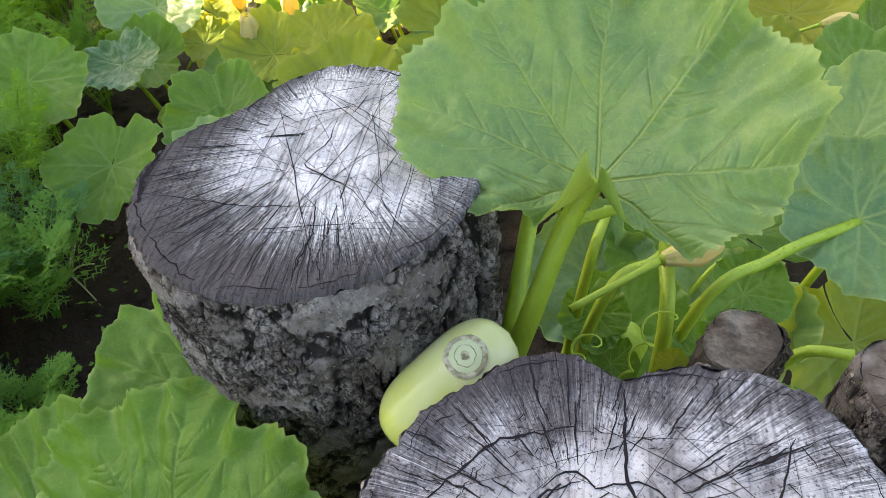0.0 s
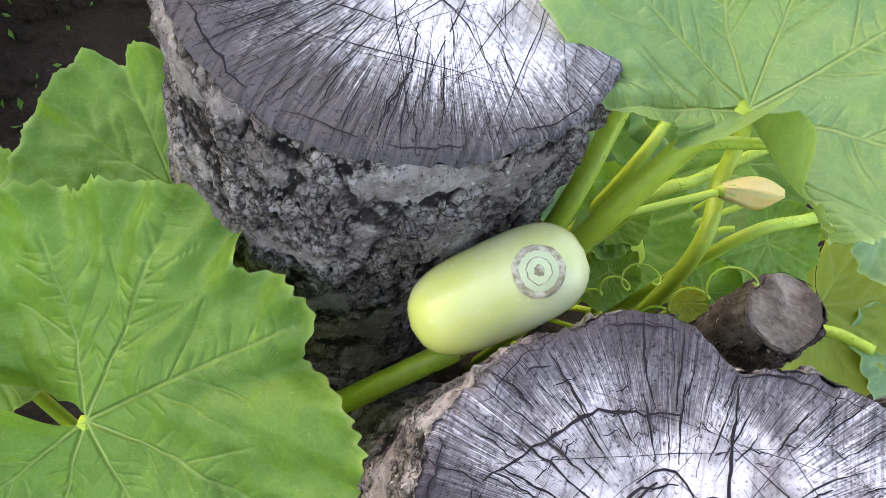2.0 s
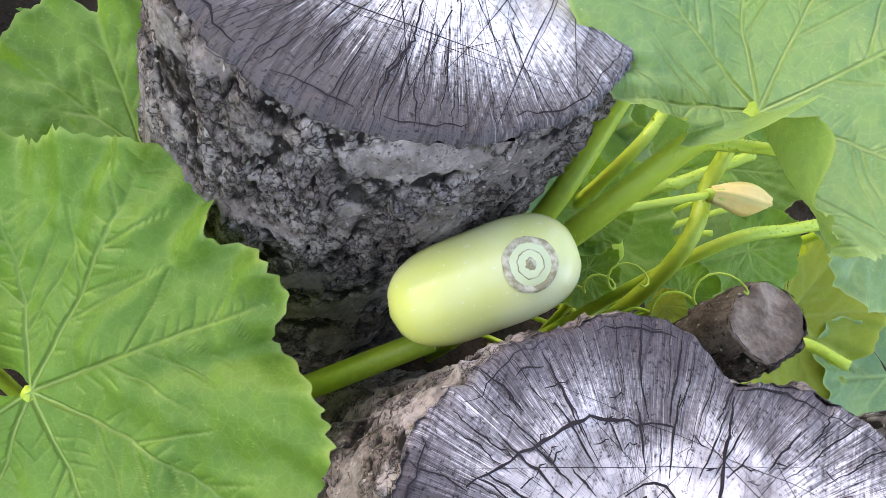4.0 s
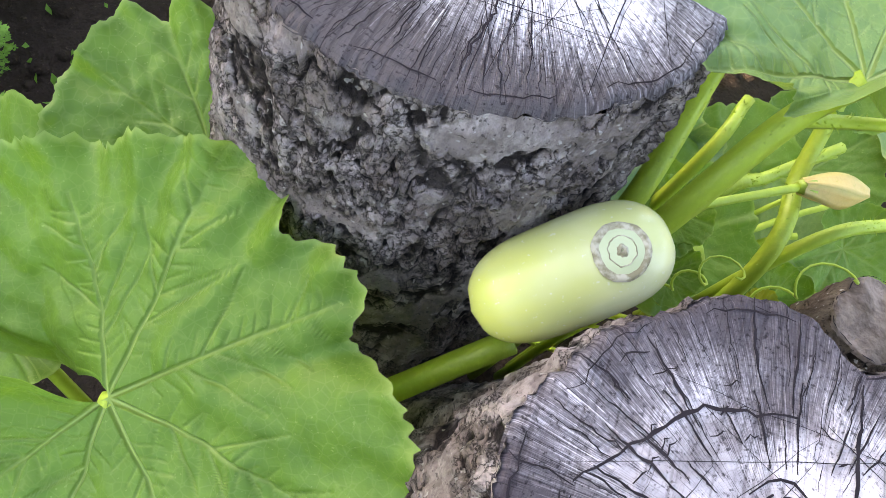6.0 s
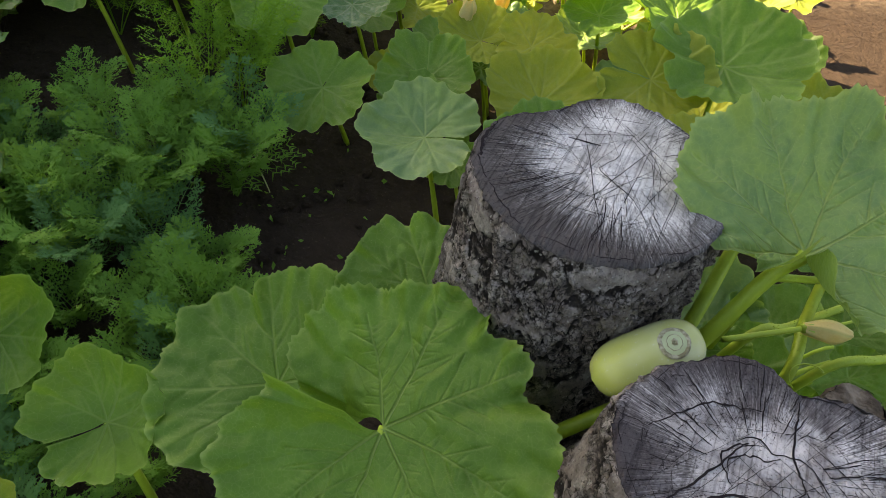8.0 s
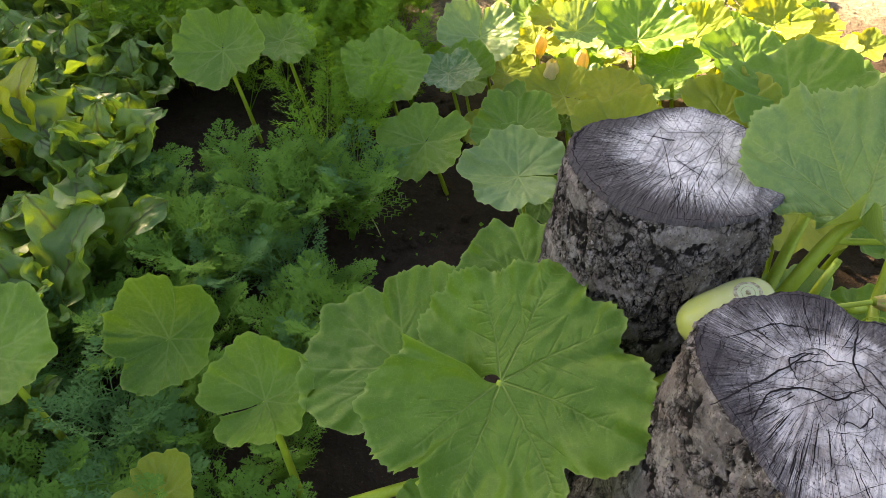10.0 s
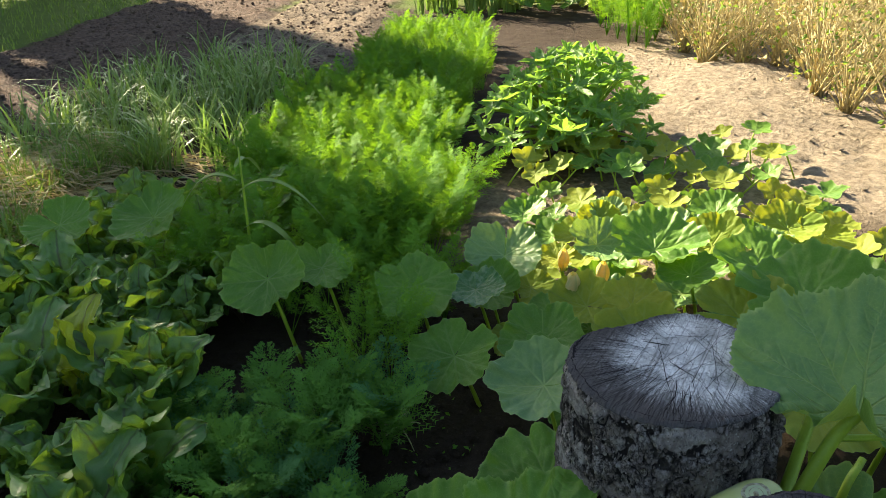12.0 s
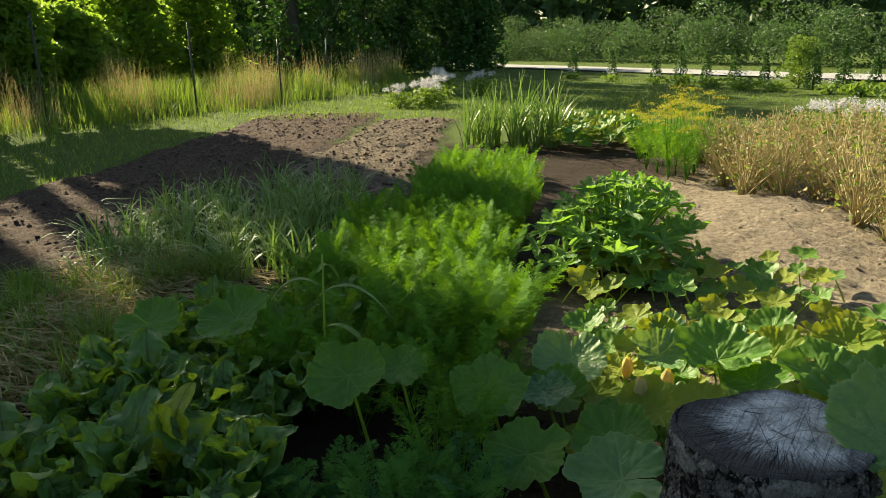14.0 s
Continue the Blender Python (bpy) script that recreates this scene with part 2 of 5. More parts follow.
def cut_material(name, grey, pale, rim_dark, saw_angle, rim_weight, blotch, threshold):
    """Weathered end grain: bleached middle, blackened rim that runs inwards along the rays, scratches and specks."""
    k = Nodes(name)
    p = k.coords()
    rim = k.attr("rim")
    ang = k.attr_vector("ray")
    wob = k.math("MULTIPLY", k.math("SUBTRACT", k.noise(p, 8.0, 5.0, 0.6), 0.5), blotch)
    edge = k.math("ADD", k.math("MULTIPLY", rim, rim_weight), wob)
    ray = k.math("ADD", k.math("MULTIPLY", k.noise(ang, 1.9, 3.0, 0.6), 0.5), k.math("MULTIPLY", k.noise(ang, 5.5, 2.0, 0.6), 0.5))
    saw = k.noise(k.coords((230, 4, 4), (0, 0, saw_angle)), 1.0, 3.0, 0.6)
    speck = k.noise(p, 330.0, 2.0, 0.6)
    c = k.mix(k.ramp(k.noise(p, 22.0, 5.0, 0.65), (0.36, 0.0), (0.62, 1.0)), grey, pale)
    dark = k.math("ADD", k.math("MULTIPLY", ray, 0.85), k.math("MULTIPLY", edge, 0.6))
    dark = k.math("ADD", dark, k.math("MULTIPLY", k.math("SUBTRACT", speck, 0.5), 0.22))
    c = k.mix(k.ramp(dark, (threshold, 0.0), (threshold + 0.1, 0.7), (threshold + 0.26, 0.96)), c, rim_dark)
    c = k.mix(k.ramp(saw, (0.52, 0.0), (0.62, 0.55)), c, (0.35, 0.33, 0.33), "MULTIPLY")
    c = k.mix(k.ramp(ray, (0.56, 0.0), (0.64, 0.75)), c, (0.22, 0.21, 0.21), "MULTIPLY")
    c = k.mix(k.ramp(speck, (0.6, 0.0), (0.68, 0.75)), c, (0.2, 0.19, 0.19), "MULTIPLY")
    ring = k.noise(k.math("MULTIPLY", k.attr("ring"), 190.0), 1.0, 2.0)
    c = k.mix(k.ramp(ring, (0.5, 0.0), (0.7, 0.35)), c, (0.4, 0.37, 0.37), "MULTIPLY")
    k.bump(k.math("ADD", k.math("MULTIPLY", ray, -1.2), k.math("ADD", k.math("MULTIPLY", saw, -0.7), k.noise(p, 180.0, 4.0))), 0.7, 0.004)
    return k.done(c, 0.85, 0.15)


M_CUT_A = cut_material("grey_end_grain", (0.46, 0.45, 0.435), (0.92, 0.91, 0.89), (0.062, 0.053, 0.05), 0.9, 1.0, 0.7, 0.77)
M_CUT_B = cut_material("grey_end_grain_cracked", (0.26, 0.235, 0.23), (0.74, 0.71, 0.7), (0.055, 0.047, 0.05), -0.15, 0.75, 1.5, 0.71)
kk = Nodes("crack_dark")
M_CRACK = kk.done(kk.mix(kk.noise(kk.coords(), 40.0), (0.012, 0.01, 0.012), (0.035, 0.03, 0.03)), 1.0, 0.0)

kk = Nodes("rotten_end_grain")
pq = kk.coords()
kk.bump(kk.noise(pq, 90.0, 6.0), 0.8, 0.008)
M_CUT_ROT = kk.done(kk.mix(kk.ramp(kk.noise(pq, 30.0, 5.0), (0.4, 0.0), (0.65, 1.0)), (0.085, 0.064, 0.047), (0.26, 0.21, 0.165)), 0.95, 0.1)

# zucchini skin
kk = Nodes("zucchini_skin")
pp = kk.coords()
cc = kk.mix(kk.ramp(kk.noise(pp, 9.0, 3.0), (0.35, 0.0), (0.7, 1.0)), (0.57, 0.61, 0.23), (0.72, 0.74, 0.47))
sep = kk.n.new("ShaderNodeSeparateXYZ")
kk.put(sep.inputs[0], pp)
cc = kk.mix(kk.ramp(kk.math("ADD", kk.math("MULTIPLY", sep.outputs[0], 4.5), kk.noise(pp, 14.0, 3.0)), (0.1, 0.0), (0.75, 1.0)), (0.58, 0.62, 0.15), cc)
cc = kk.mix(kk.ramp(kk.noise(kk.coords((8, 60, 60)), 1.0, 3.0), (0.5, 0.0), (0.75, 0.4)), cc, (0.52, 0.58, 0.24))
cc = kk.mix(kk.ramp(kk.noise(pp, 240.0, 1.0), (0.68, 0.0), (0.75, 0.5)), cc, (0.7, 0.73, 0.5))
kk.bump(kk.noise(pp, 18.0, 3.0), 0.15, 0.004)
M_ZUCCHINI = kk.done(cc, 0.24, 0.5)
kk.bsdf.inputs["Subsurface Weight"].default_value = 0.12
kk.bsdf.inputs["Subsurface Radius"].default_value = (0.012, 0.012, 0.006)
kk = Nodes("zucchini_scar")
M_SCAR = kk.done(kk.mix(kk.ramp(kk.noise(kk.coords(), 140.0, 4.0), (0.4, 0.0), (0.6, 1.0)), (0.28, 0.25, 0.14), (0.54, 0.51, 0.35)), 0.9, 0.2)
kk = Nodes("zucchini_scar_skin")
M_SCAR_SKIN = kk.done(kk.mix(kk.noise(kk.coords(), 60.0, 4.0), (0.46, 0.54, 0.27), (0.58, 0.64, 0.38)), 0.5, 0.4)


# soil, mound, lawn in one ground material, by place
def ground_material():
    k = Nodes("garden_ground")
    p = k.position()
    clod = k.noise(p, 26.0, 6.0, 0.65)
    crumb = k.noise(p, 120.0, 4.0, 0.7)
    dark = k.mix(clod, (0.025, 0.017, 0.012), (0.075, 0.052, 0.036))
    dark = k.mix(k.ramp(crumb, (0.6, 0.0), (0.72, 0.6)), dark, (0.15, 0.11, 0.075))
    dry = k.mix(k.ramp(clod, (0.3, 0.0), (0.65, 1.0)), (0.15, 0.115, 0.08), (0.41, 0.335, 0.245))
    dry = k.mix(k.ramp(crumb, (0.55, 0.0), (0.7, 0.6)), dry, (0.47, 0.395, 0.295))
    brown = k.mix(k.ramp(clod, (0.3, 0.0), (0.7, 1.0)), (0.035, 0.022, 0.017), (0.17, 0.115, 0.085))
    lawn = k.mix(k.noise(p, 3.0, 4.0), (0.06, 0.105, 0.016), (0.13, 0.18, 0.03))
    lawn = k.mix(k.ramp(k.noise(p, 40.0, 4.0), (0.5, 0.0), (0.7, 0.45)), lawn, (0.17, 0.19, 0.06))
    c = k.mix(k.attr("dry"), dark, dry)
    c = k.mix(k.attr("bed"), c, brown)
    c = k.mix(k.attr("lawn"), c, lawn)
    big = k.noise(p, 9.0, 5.0, 0.6)
    k.bump(k.math("ADD", k.math("ADD", clod, big), k.math("MULTIPLY", crumb, 0.5)), 1.0, 0.04)
    return k.done(c, 0.95, 0.15)


M_GROUND = ground_material()
kk = Nodes("gravel_road")
M_ROAD = kk.done(kk.mix(kk.noise(kk.position(), 2.0, 6.0), (0.32, 0.31, 0.29), (0.5, 0.48, 0.45)), 0.95, 0.2)
kk = Nodes("painted_steel")
M_POST = kk.done(kk.mix(kk.noise(kk.coords(), 30.0), (0.03, 0.035, 0.03), (0.07, 0.07, 0.06)), 0.6, 0.4)
kk = Nodes("trunk_bark")
kk.bump(kk.noise(kk.coords((1, 1, 0.25)), 18.0, 5.0), 1.0, 0.03)
M_TRUNK = kk.done(kk.mix(kk.noise(kk.coords((1, 1, 0.3)), 14.0, 5.0), (0.04, 0.03, 0.025), (0.16, 0.13, 0.1)), 0.95, 0.2)


# ---- building helpers ----
rnd = random.Random(7)


def to_mesh(name, verts, faces, material, smooth=True, attrs=None):
    me = bpy.data.meshes.new(name)
    me.from_pydata([tuple(v) for v in verts], [], faces)
    if smooth:
        me.polygons.foreach_set("use_smooth", [True] * len(me.polygons))
    for key, values in (attrs or {}).items():
        if isinstance(values[0], (tuple, list)):
            at = me.attributes.new(key, "FLOAT_VECTOR", "POINT")
            at.data.foreach_set("vector", [c for v in values for c in v])
        else:
            at = me.attributes.new(key, "FLOAT", "POINT")
            at.data.foreach_set("value", [float(v) for v in values])
    me.materials.append(material)
    return me


def part(name, data, material, parent, label=""):
    """Links a bmesh or mesh as one mesh object under a thing or part."""
    if isinstance(data, bmesh.types.BMesh):
        me = bpy.data.meshes.new(name)
        data.to_mesh(me)
        data.free()
        me.materials.append(material)
        data = me
    ob = new(name, data)
    ob.parent = parent
    return tagged(ob, label)


def thing(name, label, category, m=None, group=""):
    ob = new(name)
    ob.empty_display_size = 0.05
    if m is not None:
        ob.matrix_basis = m
    return tagged(ob, label, category, group)


def tube_geo(points, radii, sides=8, ridge=0.0):
    """Vertices and faces of a tube along points, with ribs if ridge > 0."""
    verts, faces = [], []
    pts = [Vector(p) for p in points]
    side = None
    for i, p in enumerate(pts):
        d = (pts[min(i + 1, len(pts) - 1)] - pts[max(i - 1, 0)]).normalized()
        if side is None:
            side = d.orthogonal().normalized()
        side = (side - d * side.dot(d)).normalized()
        up = d.cross(side)
        for j in range(sides):
            a = 2 * math.pi * j / sides
            r = radii[i] * (1 + (ridge if j % 2 else -ridge))
            verts.append(p + (side * math.cos(a) + up * math.sin(a)) * r)
    n = len(pts)
    for i in range(n - 1):
        for j in range(sides):
            k = (j + 1) % sides
            faces.append((i * sides + j, i * sides + k, (i + 1) * sides + k, (i + 1) * sides + j))
    faces.append(tuple(range(sides))[::-1])
    faces.append(tuple((n - 1) * sides + j for j in range(sides)))
    return verts, faces


def bend(p0, p1, sag=0.0, n=10, side=(0, 0, 0)):
    """Points on an arc from p0 to p1 that bulges upwards by sag."""
    p0, p1 = Vector(p0), Vector(p1)
    mid = (p0 + p1) / 2 + Vector((0, 0, sag)) + Vector(side)
    return [(1 - t) ** 2 * p0 + 2 * t * (1 - t) * mid + t * t * p1 for t in (i / (n - 1) for i in range(n))]


def tube(name, points, r0, r1, material, parent, sides=8, ridge=0.0, label=""):
    n = len(points)
    v, f = tube_geo(points, [r0 + (r1 - r0) * i / (n - 1) for i in range(n)], sides, ridge)
    return part(name, to_mesh(name, v, f, material), None, parent, label)


# ---- pumpkin leaf ----
def leaf_geo(R, seed, nr=20, nt=90, lobes=0.05, cup=0.12, ripple=0.03, sinus=8, fold=0.03, teeth=0.018, stretch=1.0, bites=0, back=0.0, skew=0.0, notches=2, spiral=0.0, pucker=0.04, hole=0, vfold=0.0, curl=0.0, bumps=(), droops=()):
    """A round, shallowly lobed leaf: tip along +x, stalk at the origin, open notch towards -x. Gives vertices, faces, veins and margin."""
    g = random.Random(seed)
    ph = [g.uniform(0, 6.28) for _ in range(8)]
    mains = [radians(m + g.uniform(-6, 6)) for m in (0, 40, -40, 82, -82, 126, -126)]
    lim = math.pi - radians(sinus)
    q = (np.arange(nr + 1) / nr) ** 0.85
    f = np.linspace(-lim, lim, nt + 1)
    saw = np.array([g.uniform(0.2, 1.0) for _ in range(140)])
    tk = (f + math.pi) * 17
    tooth = saw[tk.astype(int) % 140] * (2 * np.abs(tk % 1.0 - 0.5)) * 1.6 - 0.5 if nt > 140 else np.array([g.uniform(-1, 1) for _ in range(nt + 1)])
    edge = 1 + lobes * np.cos(5 * f) * np.where(np.abs(f) < 2.5, 1, 0.2) - 0.06 * (1 - np.cos(f)) + 0.04 * np.sin(2 * f + ph[0]) + 0.025 * np.sin(3 * f + ph[5])
    edge *= 1 + 0.016 * np.sin(13 * f + ph[1]) + 0.012 * np.sin(23 * f + ph[2])
    sm = np.clip((np.abs(f) - 1.5) / 1.2, 0, 1)
    edge *= 1 + skew * np.sin(f)
    edge *= 1 - back * sm * sm * (3 - 2 * sm)
    edge *= 1 - 0.25 * np.clip((np.abs(f) - 2.75) / 0.3, 0, 1) ** 2
    for spot in g.sample((-1.95, -1.28, -0.62, 0.62, 1.28, 1.95), notches):
        edge *= 1 - g.uniform(0.06, 0.13) * np.exp(-((f - spot - g.uniform(-0.1, 0.1)) / 0.1) ** 2)
    for deg, width, amount in bumps:
        edge *= 1 + amount * np.exp(-((f - radians(deg)) / radians(width)) ** 2)
    for _ in range(bites):
        edge *= 1 - g.uniform(0.1, 0.18) * np.exp(-((f - g.uniform(-2.3, 2.3)) / 0.04) ** 2)
    Q, F = np.meshgrid(q, f, indexing="ij")
    F = F * (1 - radians(hole) / math.pi * (1 - np.clip(Q * 3.2, 0, 1)) ** 1.5)
    E = R * edge[None, :] * (1 + teeth * tooth[None, :] * Q ** 12)
    X, Y = E * Q * np.cos(F) * stretch, E * Q * np.sin(F)
    warp = 0.06 * R * np.sin(X / R * 3 + ph[6]) * (Y / R)
    P = np.stack([(X + warp).ravel(), (Y + 0.05 * R * np.sin(X / R * 4 + ph[7]) * np.hypot(X, Y).clip(0, R) / R).ravel()], 1)
    vein = np.zeros(len(P))
    near = np.full(len(P), 9.0)
    fine = R / nr * 0.55

    def line(a, b, w0, w1, power):
        d = b - a
        t = np.clip(((P - a) @ d) / (d @ d), 0, 1)
        dist = np.hypot(*(P - a - d * t[:, None]).T)
        w = np.maximum(w0 + (w1 - w0) * t, fine)
        np.maximum(vein, power * (1 - 0.5 * t) * np.clip(1.5 - dist / w, 0, 1), out=vein)
        np.minimum(near, dist / R, out=near)

    for m in mains:
        L = R * (0.92 if abs(m) < 1.6 else 0.72)
        d = np.array((math.cos(m), math.sin(m)))
        line(np.zeros(2), d * L, 0.009 * R, 0.003 * R, 1.0)
        for i, k in enumerate((0.3, 0.42, 0.56, 0.72)):
            s = 1 if i % 2 else -1
            for s in ((1, -1) if i == 1 else (s,)):
                a = m + s * radians(g.uniform(32, 48))
                o = d * L * (k + g.uniform(-0.04, 0.04))
                line(o, o + np.array((math.cos(a), math.sin(a))) * R * (0.46 - 0.38 * k), 0.004 * R, 0.0015 * R, 0.6)
        if nr > 60:
            for i in range(26):
                k, a = 0.16 + 0.76 * i / 26, m + (1 if i % 2 else -1) * radians(g.uniform(50, 80))
                o = d * L * k
                line(o, o + np.array((math.cos(a), math.sin(a))) * R * g.uniform(0.04, 0.12), 0.002 * R, 0.001 * R, 0.35)
    QQ, FF = Q.ravel(), F.ravel()
    XX, YY = X.ravel(), Y.ravel()
    Z = cup * R * QQ ** 2
    Z += fold * R * np.clip(near * 5, 0, 1) * QQ
    Z += ripple * R * QQ ** 4 * (np.sin(9 * FF + ph[3]) + 0.7 * np.sin(17 * FF + ph[4]) + 0.5 * np.sin(29 * FF + ph[5]))
    Z += 0.03 * R * QQ * np.sin(3 * FF + ph[2])
    Z += np.array([pucker * R * (noise.noise(Vector((x / R * 3, y / R * 3, seed * 1.7))) + 0.45 * noise.noise(Vector((x / R * 9, y / R * 9, seed * 2.3)))) for x, y in zip(XX, YY)]) * np.clip(QQ * 3, 0, 1)
    Z += spiral * R * (FF / math.pi) ** 3 * np.clip(QQ * 2, 0, 1)
    Z += vfold * np.abs(YY) + curl * R * (QQ * np.cos(FF - ph[1])) ** 3
    for deg, width, amount in droops:
        w = np.exp(-((FF - radians(deg)) / radians(width)) ** 2)
        Z += amount * R * QQ ** (1.4 if amount > 0 else 2.5) * w
        if amount > 0:
            XX, YY = XX * (1 - 0.7 * w), YY * (1 - 0.7 * w)
    if nr < 60:
        vein *= 0.6
    Z -= 0.01 * R * vein
    rim = np.clip((QQ - 0.965) / 0.03, 0, 1)
    slit = np.clip((np.abs(np.broadcast_to(f, Q.shape).ravel()) - lim + 0.035) / 0.03, 0, 1) * np.clip(QQ * 6 - 0.6, 0, 1)
    rim = np.maximum(rim, slit)
    verts = list(zip(XX.tolist(), YY.tolist(), Z.tolist()))
    faces = []
    for i in range(nr):
        for j in range(nt):
            a = i * (nt + 1) + j
            faces.append((a, a + nt + 1, a + nt + 2) if i == 0 else (a, a + nt + 1, a + nt + 2, a + 1))
    return verts, faces, {"vein": vein.tolist(), "edge": rim.tolist()}


def frame_at(c, normal, tip):
    z = Vector(normal).normalized()
    x = Vector(tip)
    x = (x - z * x.dot(z)).normalized()
    y = z.cross(x)
    return Matrix.Translation(c) @ Matrix((x, y, z)).transposed().to_4x4()


def leaf_part(parent, geo, m, material=None, label=""):
    """A leaf blade at pose m; geo: mesh or settings for leaf_geo."""
    if isinstance(geo, dict):
        v, f, at = leaf_geo(**geo)
        geo = to_mesh("leaf", v, f, material, attrs=at)
    ob = part("leaf", geo, None, parent, label)
    ob.matrix_basis = m
    return ob


LEAVES = {}


def shared_leaf(kind, material, **settings):
    key = (kind, material.name)
    if key not in LEAVES:
        v, f, at = leaf_geo(**settings)
        LEAVES[key] = to_mesh("leaf", v, f, material, attrs=at)
    return LEAVES[key]


def blades_geo(n, spot, length, width, lean, g, segs=4, droop=0.3, verts=None, faces=None):
    """n narrow blades; spot(g) gives a foot."""
    verts = [] if verts is None else verts
    faces = [] if faces is None else faces
    for _ in range(n):
        foot = Vector(spot(g))
        a, L = g.uniform(0, 6.283), length * g.uniform(0.6, 1.15)
        d = Vector((math.cos(a), math.sin(a), 0))
        s = Vector((-d.y, d.x, 0)) * width * g.uniform(0.6, 1.2) / 2
        ln = lean * g.uniform(0.2, 1.3)
        o = len(verts)
        for i in range(segs + 1):
            q = i / segs
            p = foot + d * (L * ln * q ** 1.6) + Vector((0, 0, L * (q - droop * g.uniform(0.8, 1.0) * ln * q ** 3)))
            w = 1 - q ** 2 * 0.93
            verts += [p - s * w, p + s * w]
        for i in range(segs):
            b = o + 2 * i
            faces.append((b, b + 1, b + 3, b + 2))
    return verts, faces


def scatter_leaves(n, place, size, g, bendy=0.3):
    """n small pointed leaves of two quads, anywhere that place(g) says."""
    P = np.array([place(g) for _ in range(n)])
    verts, faces = [], []
    for p in P:
        d = Vector((g.gauss(0, 1), g.gauss(0, 1), g.gauss(0, 0.7))).normalized()
        s = d.orthogonal().normalized()
        s.rotate(Matrix.Rotation(g.uniform(0, 6.28), 3, d))
        L = size * g.uniform(0.6, 1.3)
        c = Vector(p)
        o = len(verts)
        up = d.cross(s) * bendy * L * 0.3
        verts += [c - d * L / 2, c + s * L * 0.3 + up, c + d * L / 2, c - s * L * 0.3 + up]
        faces += [(o, o + 1, o + 2), (o, o + 2, o + 3)]
    return verts, faces


# ---- ground: one sheet to the horizon ----
def step(e0, e1, x):
    t = min(1, max(0, (x - e0) / (e1 - e0)))
    return t * t * (3 - 2 * t)


def box(a, b, a0, a1, b0, b1, soft=0.3):
    return step(a0 - soft, a0 + soft, a) * (1 - step(a1 - soft, a1 + soft, a)) * step(b0 - soft, b0 + soft, b) * (1 - step(b1 - soft, b1 + soft, b))


def ground_zones(x, y):
    """Height, dry mound, tilled bed and lawn at a place."""
    a, b = 0.866 * x + 0.5 * y, -0.5 * x + 0.866 * y
    n1 = noise.noise(Vector((x * 1.3, y * 1.3, 0)))
    n2 = noise.noise(Vector((x * 6, y * 6, 3)))
    n3 = noise.noise(Vector((x * 17, y * 17, 7)))
    wob = 0.25 * n1 + 0.08 * n2
    dry = box(a + wob, b + wob, 0.75, 2.3, 2.1, 6.2, 0.3) + 0.8 * box(a + wob, b, -0.4, 0.9, 1.6, 2.7, 0.25)
    dry = min(1, dry + box(a + wob, b, 1.5, 6, 3.0, 8.6, 0.3))
    bed = max(box(a + wob * 0.6, b, -5.2, -2.95, 3.0, 13.2, 0.12), box(a + wob * 0.6, b, -2.85, -1.45, 5.2, 11.9, 0.12))
    right_bed = box(a + wob * 0.6, b, -2.85, -1.45, 5.2, 11.9, 0.12)
    dry = min(1, dry + 0.75 * right_bed)
    garden = box(a + wob, b + wob, -3.6, 9, -7, 9.0, 0.4)
    lawn = 1 - max(garden, bed)
    z = 0.012 * n1 + 0.012 * n2 * (1 - lawn) + 0.008 * n3 * (1 - lawn)
    z += bed * (0.06 + 0.02 * n2 + 0.014 * n3) + dry * (0.02 * n1 + 0.022 * n2 + 0.014 * n3)
    z += 0.13 * math.exp(-((a - 1.55) / 0.5) ** 2 - ((b - 4.3) / 0.9) ** 2)
    far = math.hypot(x, y)
    z += 0.02 * max(0, far - 60) * 0.3
    return z - 0.02, dry, bed * (1 - 0.6 * right_bed), lawn


def ground():
    step_in = 0.055
    core_x = [-11 + i * step_in for i in range(int(13.5 / step_in) + 1)]
    core_y = [-2.6 + i * step_in for i in range(int(12.5 / step_in) + 1)]
    tail = [0.1, 0.3, 0.6, 1, 1.6, 2.4, 3.6, 5, 7, 10, 14, 20, 30, 45, 70, 110, 170, 260, 400]
    xs = [core_x[0] - t for t in reversed(tail)] + core_x + [core_x[-1] + t for t in tail]
    ys = [core_y[0] - t for t in reversed(tail)] + core_y + [core_y[-1] + t for t in tail]
    verts, dry, bed, lawn = [], [], [], []
    for y in ys:
        for x in xs:
            z, d, e, w = ground_zones(x, y)
            verts.append((x, y, z)), dry.append(d), bed.append(e), lawn.append(w)
    w = len(xs)
    faces = [(j * w + i, j * w + i + 1, (j + 1) * w + i + 1, (j + 1) * w + i) for j in range(len(ys) - 1) for i in range(w - 1)]
    ob = new("ground", to_mesh("ground", verts, faces, M_GROUND, attrs={"dry": dry, "bed": bed, "lawn": lawn}))
    return tagged(ob, "dark garden soil with tilled beds, a pale dry mound and lawn", "ground", kind="structure")


ground()


def height(x, y):
    return ground_zones(x, y)[0]


# ---- stumps ----
def lobed(lumps, base):
    def radius(th):
        r = base
        for deg, width, amount in lumps:
            d = (math.degrees(th) - deg + 180) % 360 - 180
            r += amount * math.exp(-(d / width) ** 2)
        k = Vector((math.cos(th), math.sin(th), base * 70))
        return r * (1 + 0.016 * noise.noise(k * 5) + 0.014 * noise.noise(k * 16) + 0.011 * noise.noise(k * 45))
    return radius


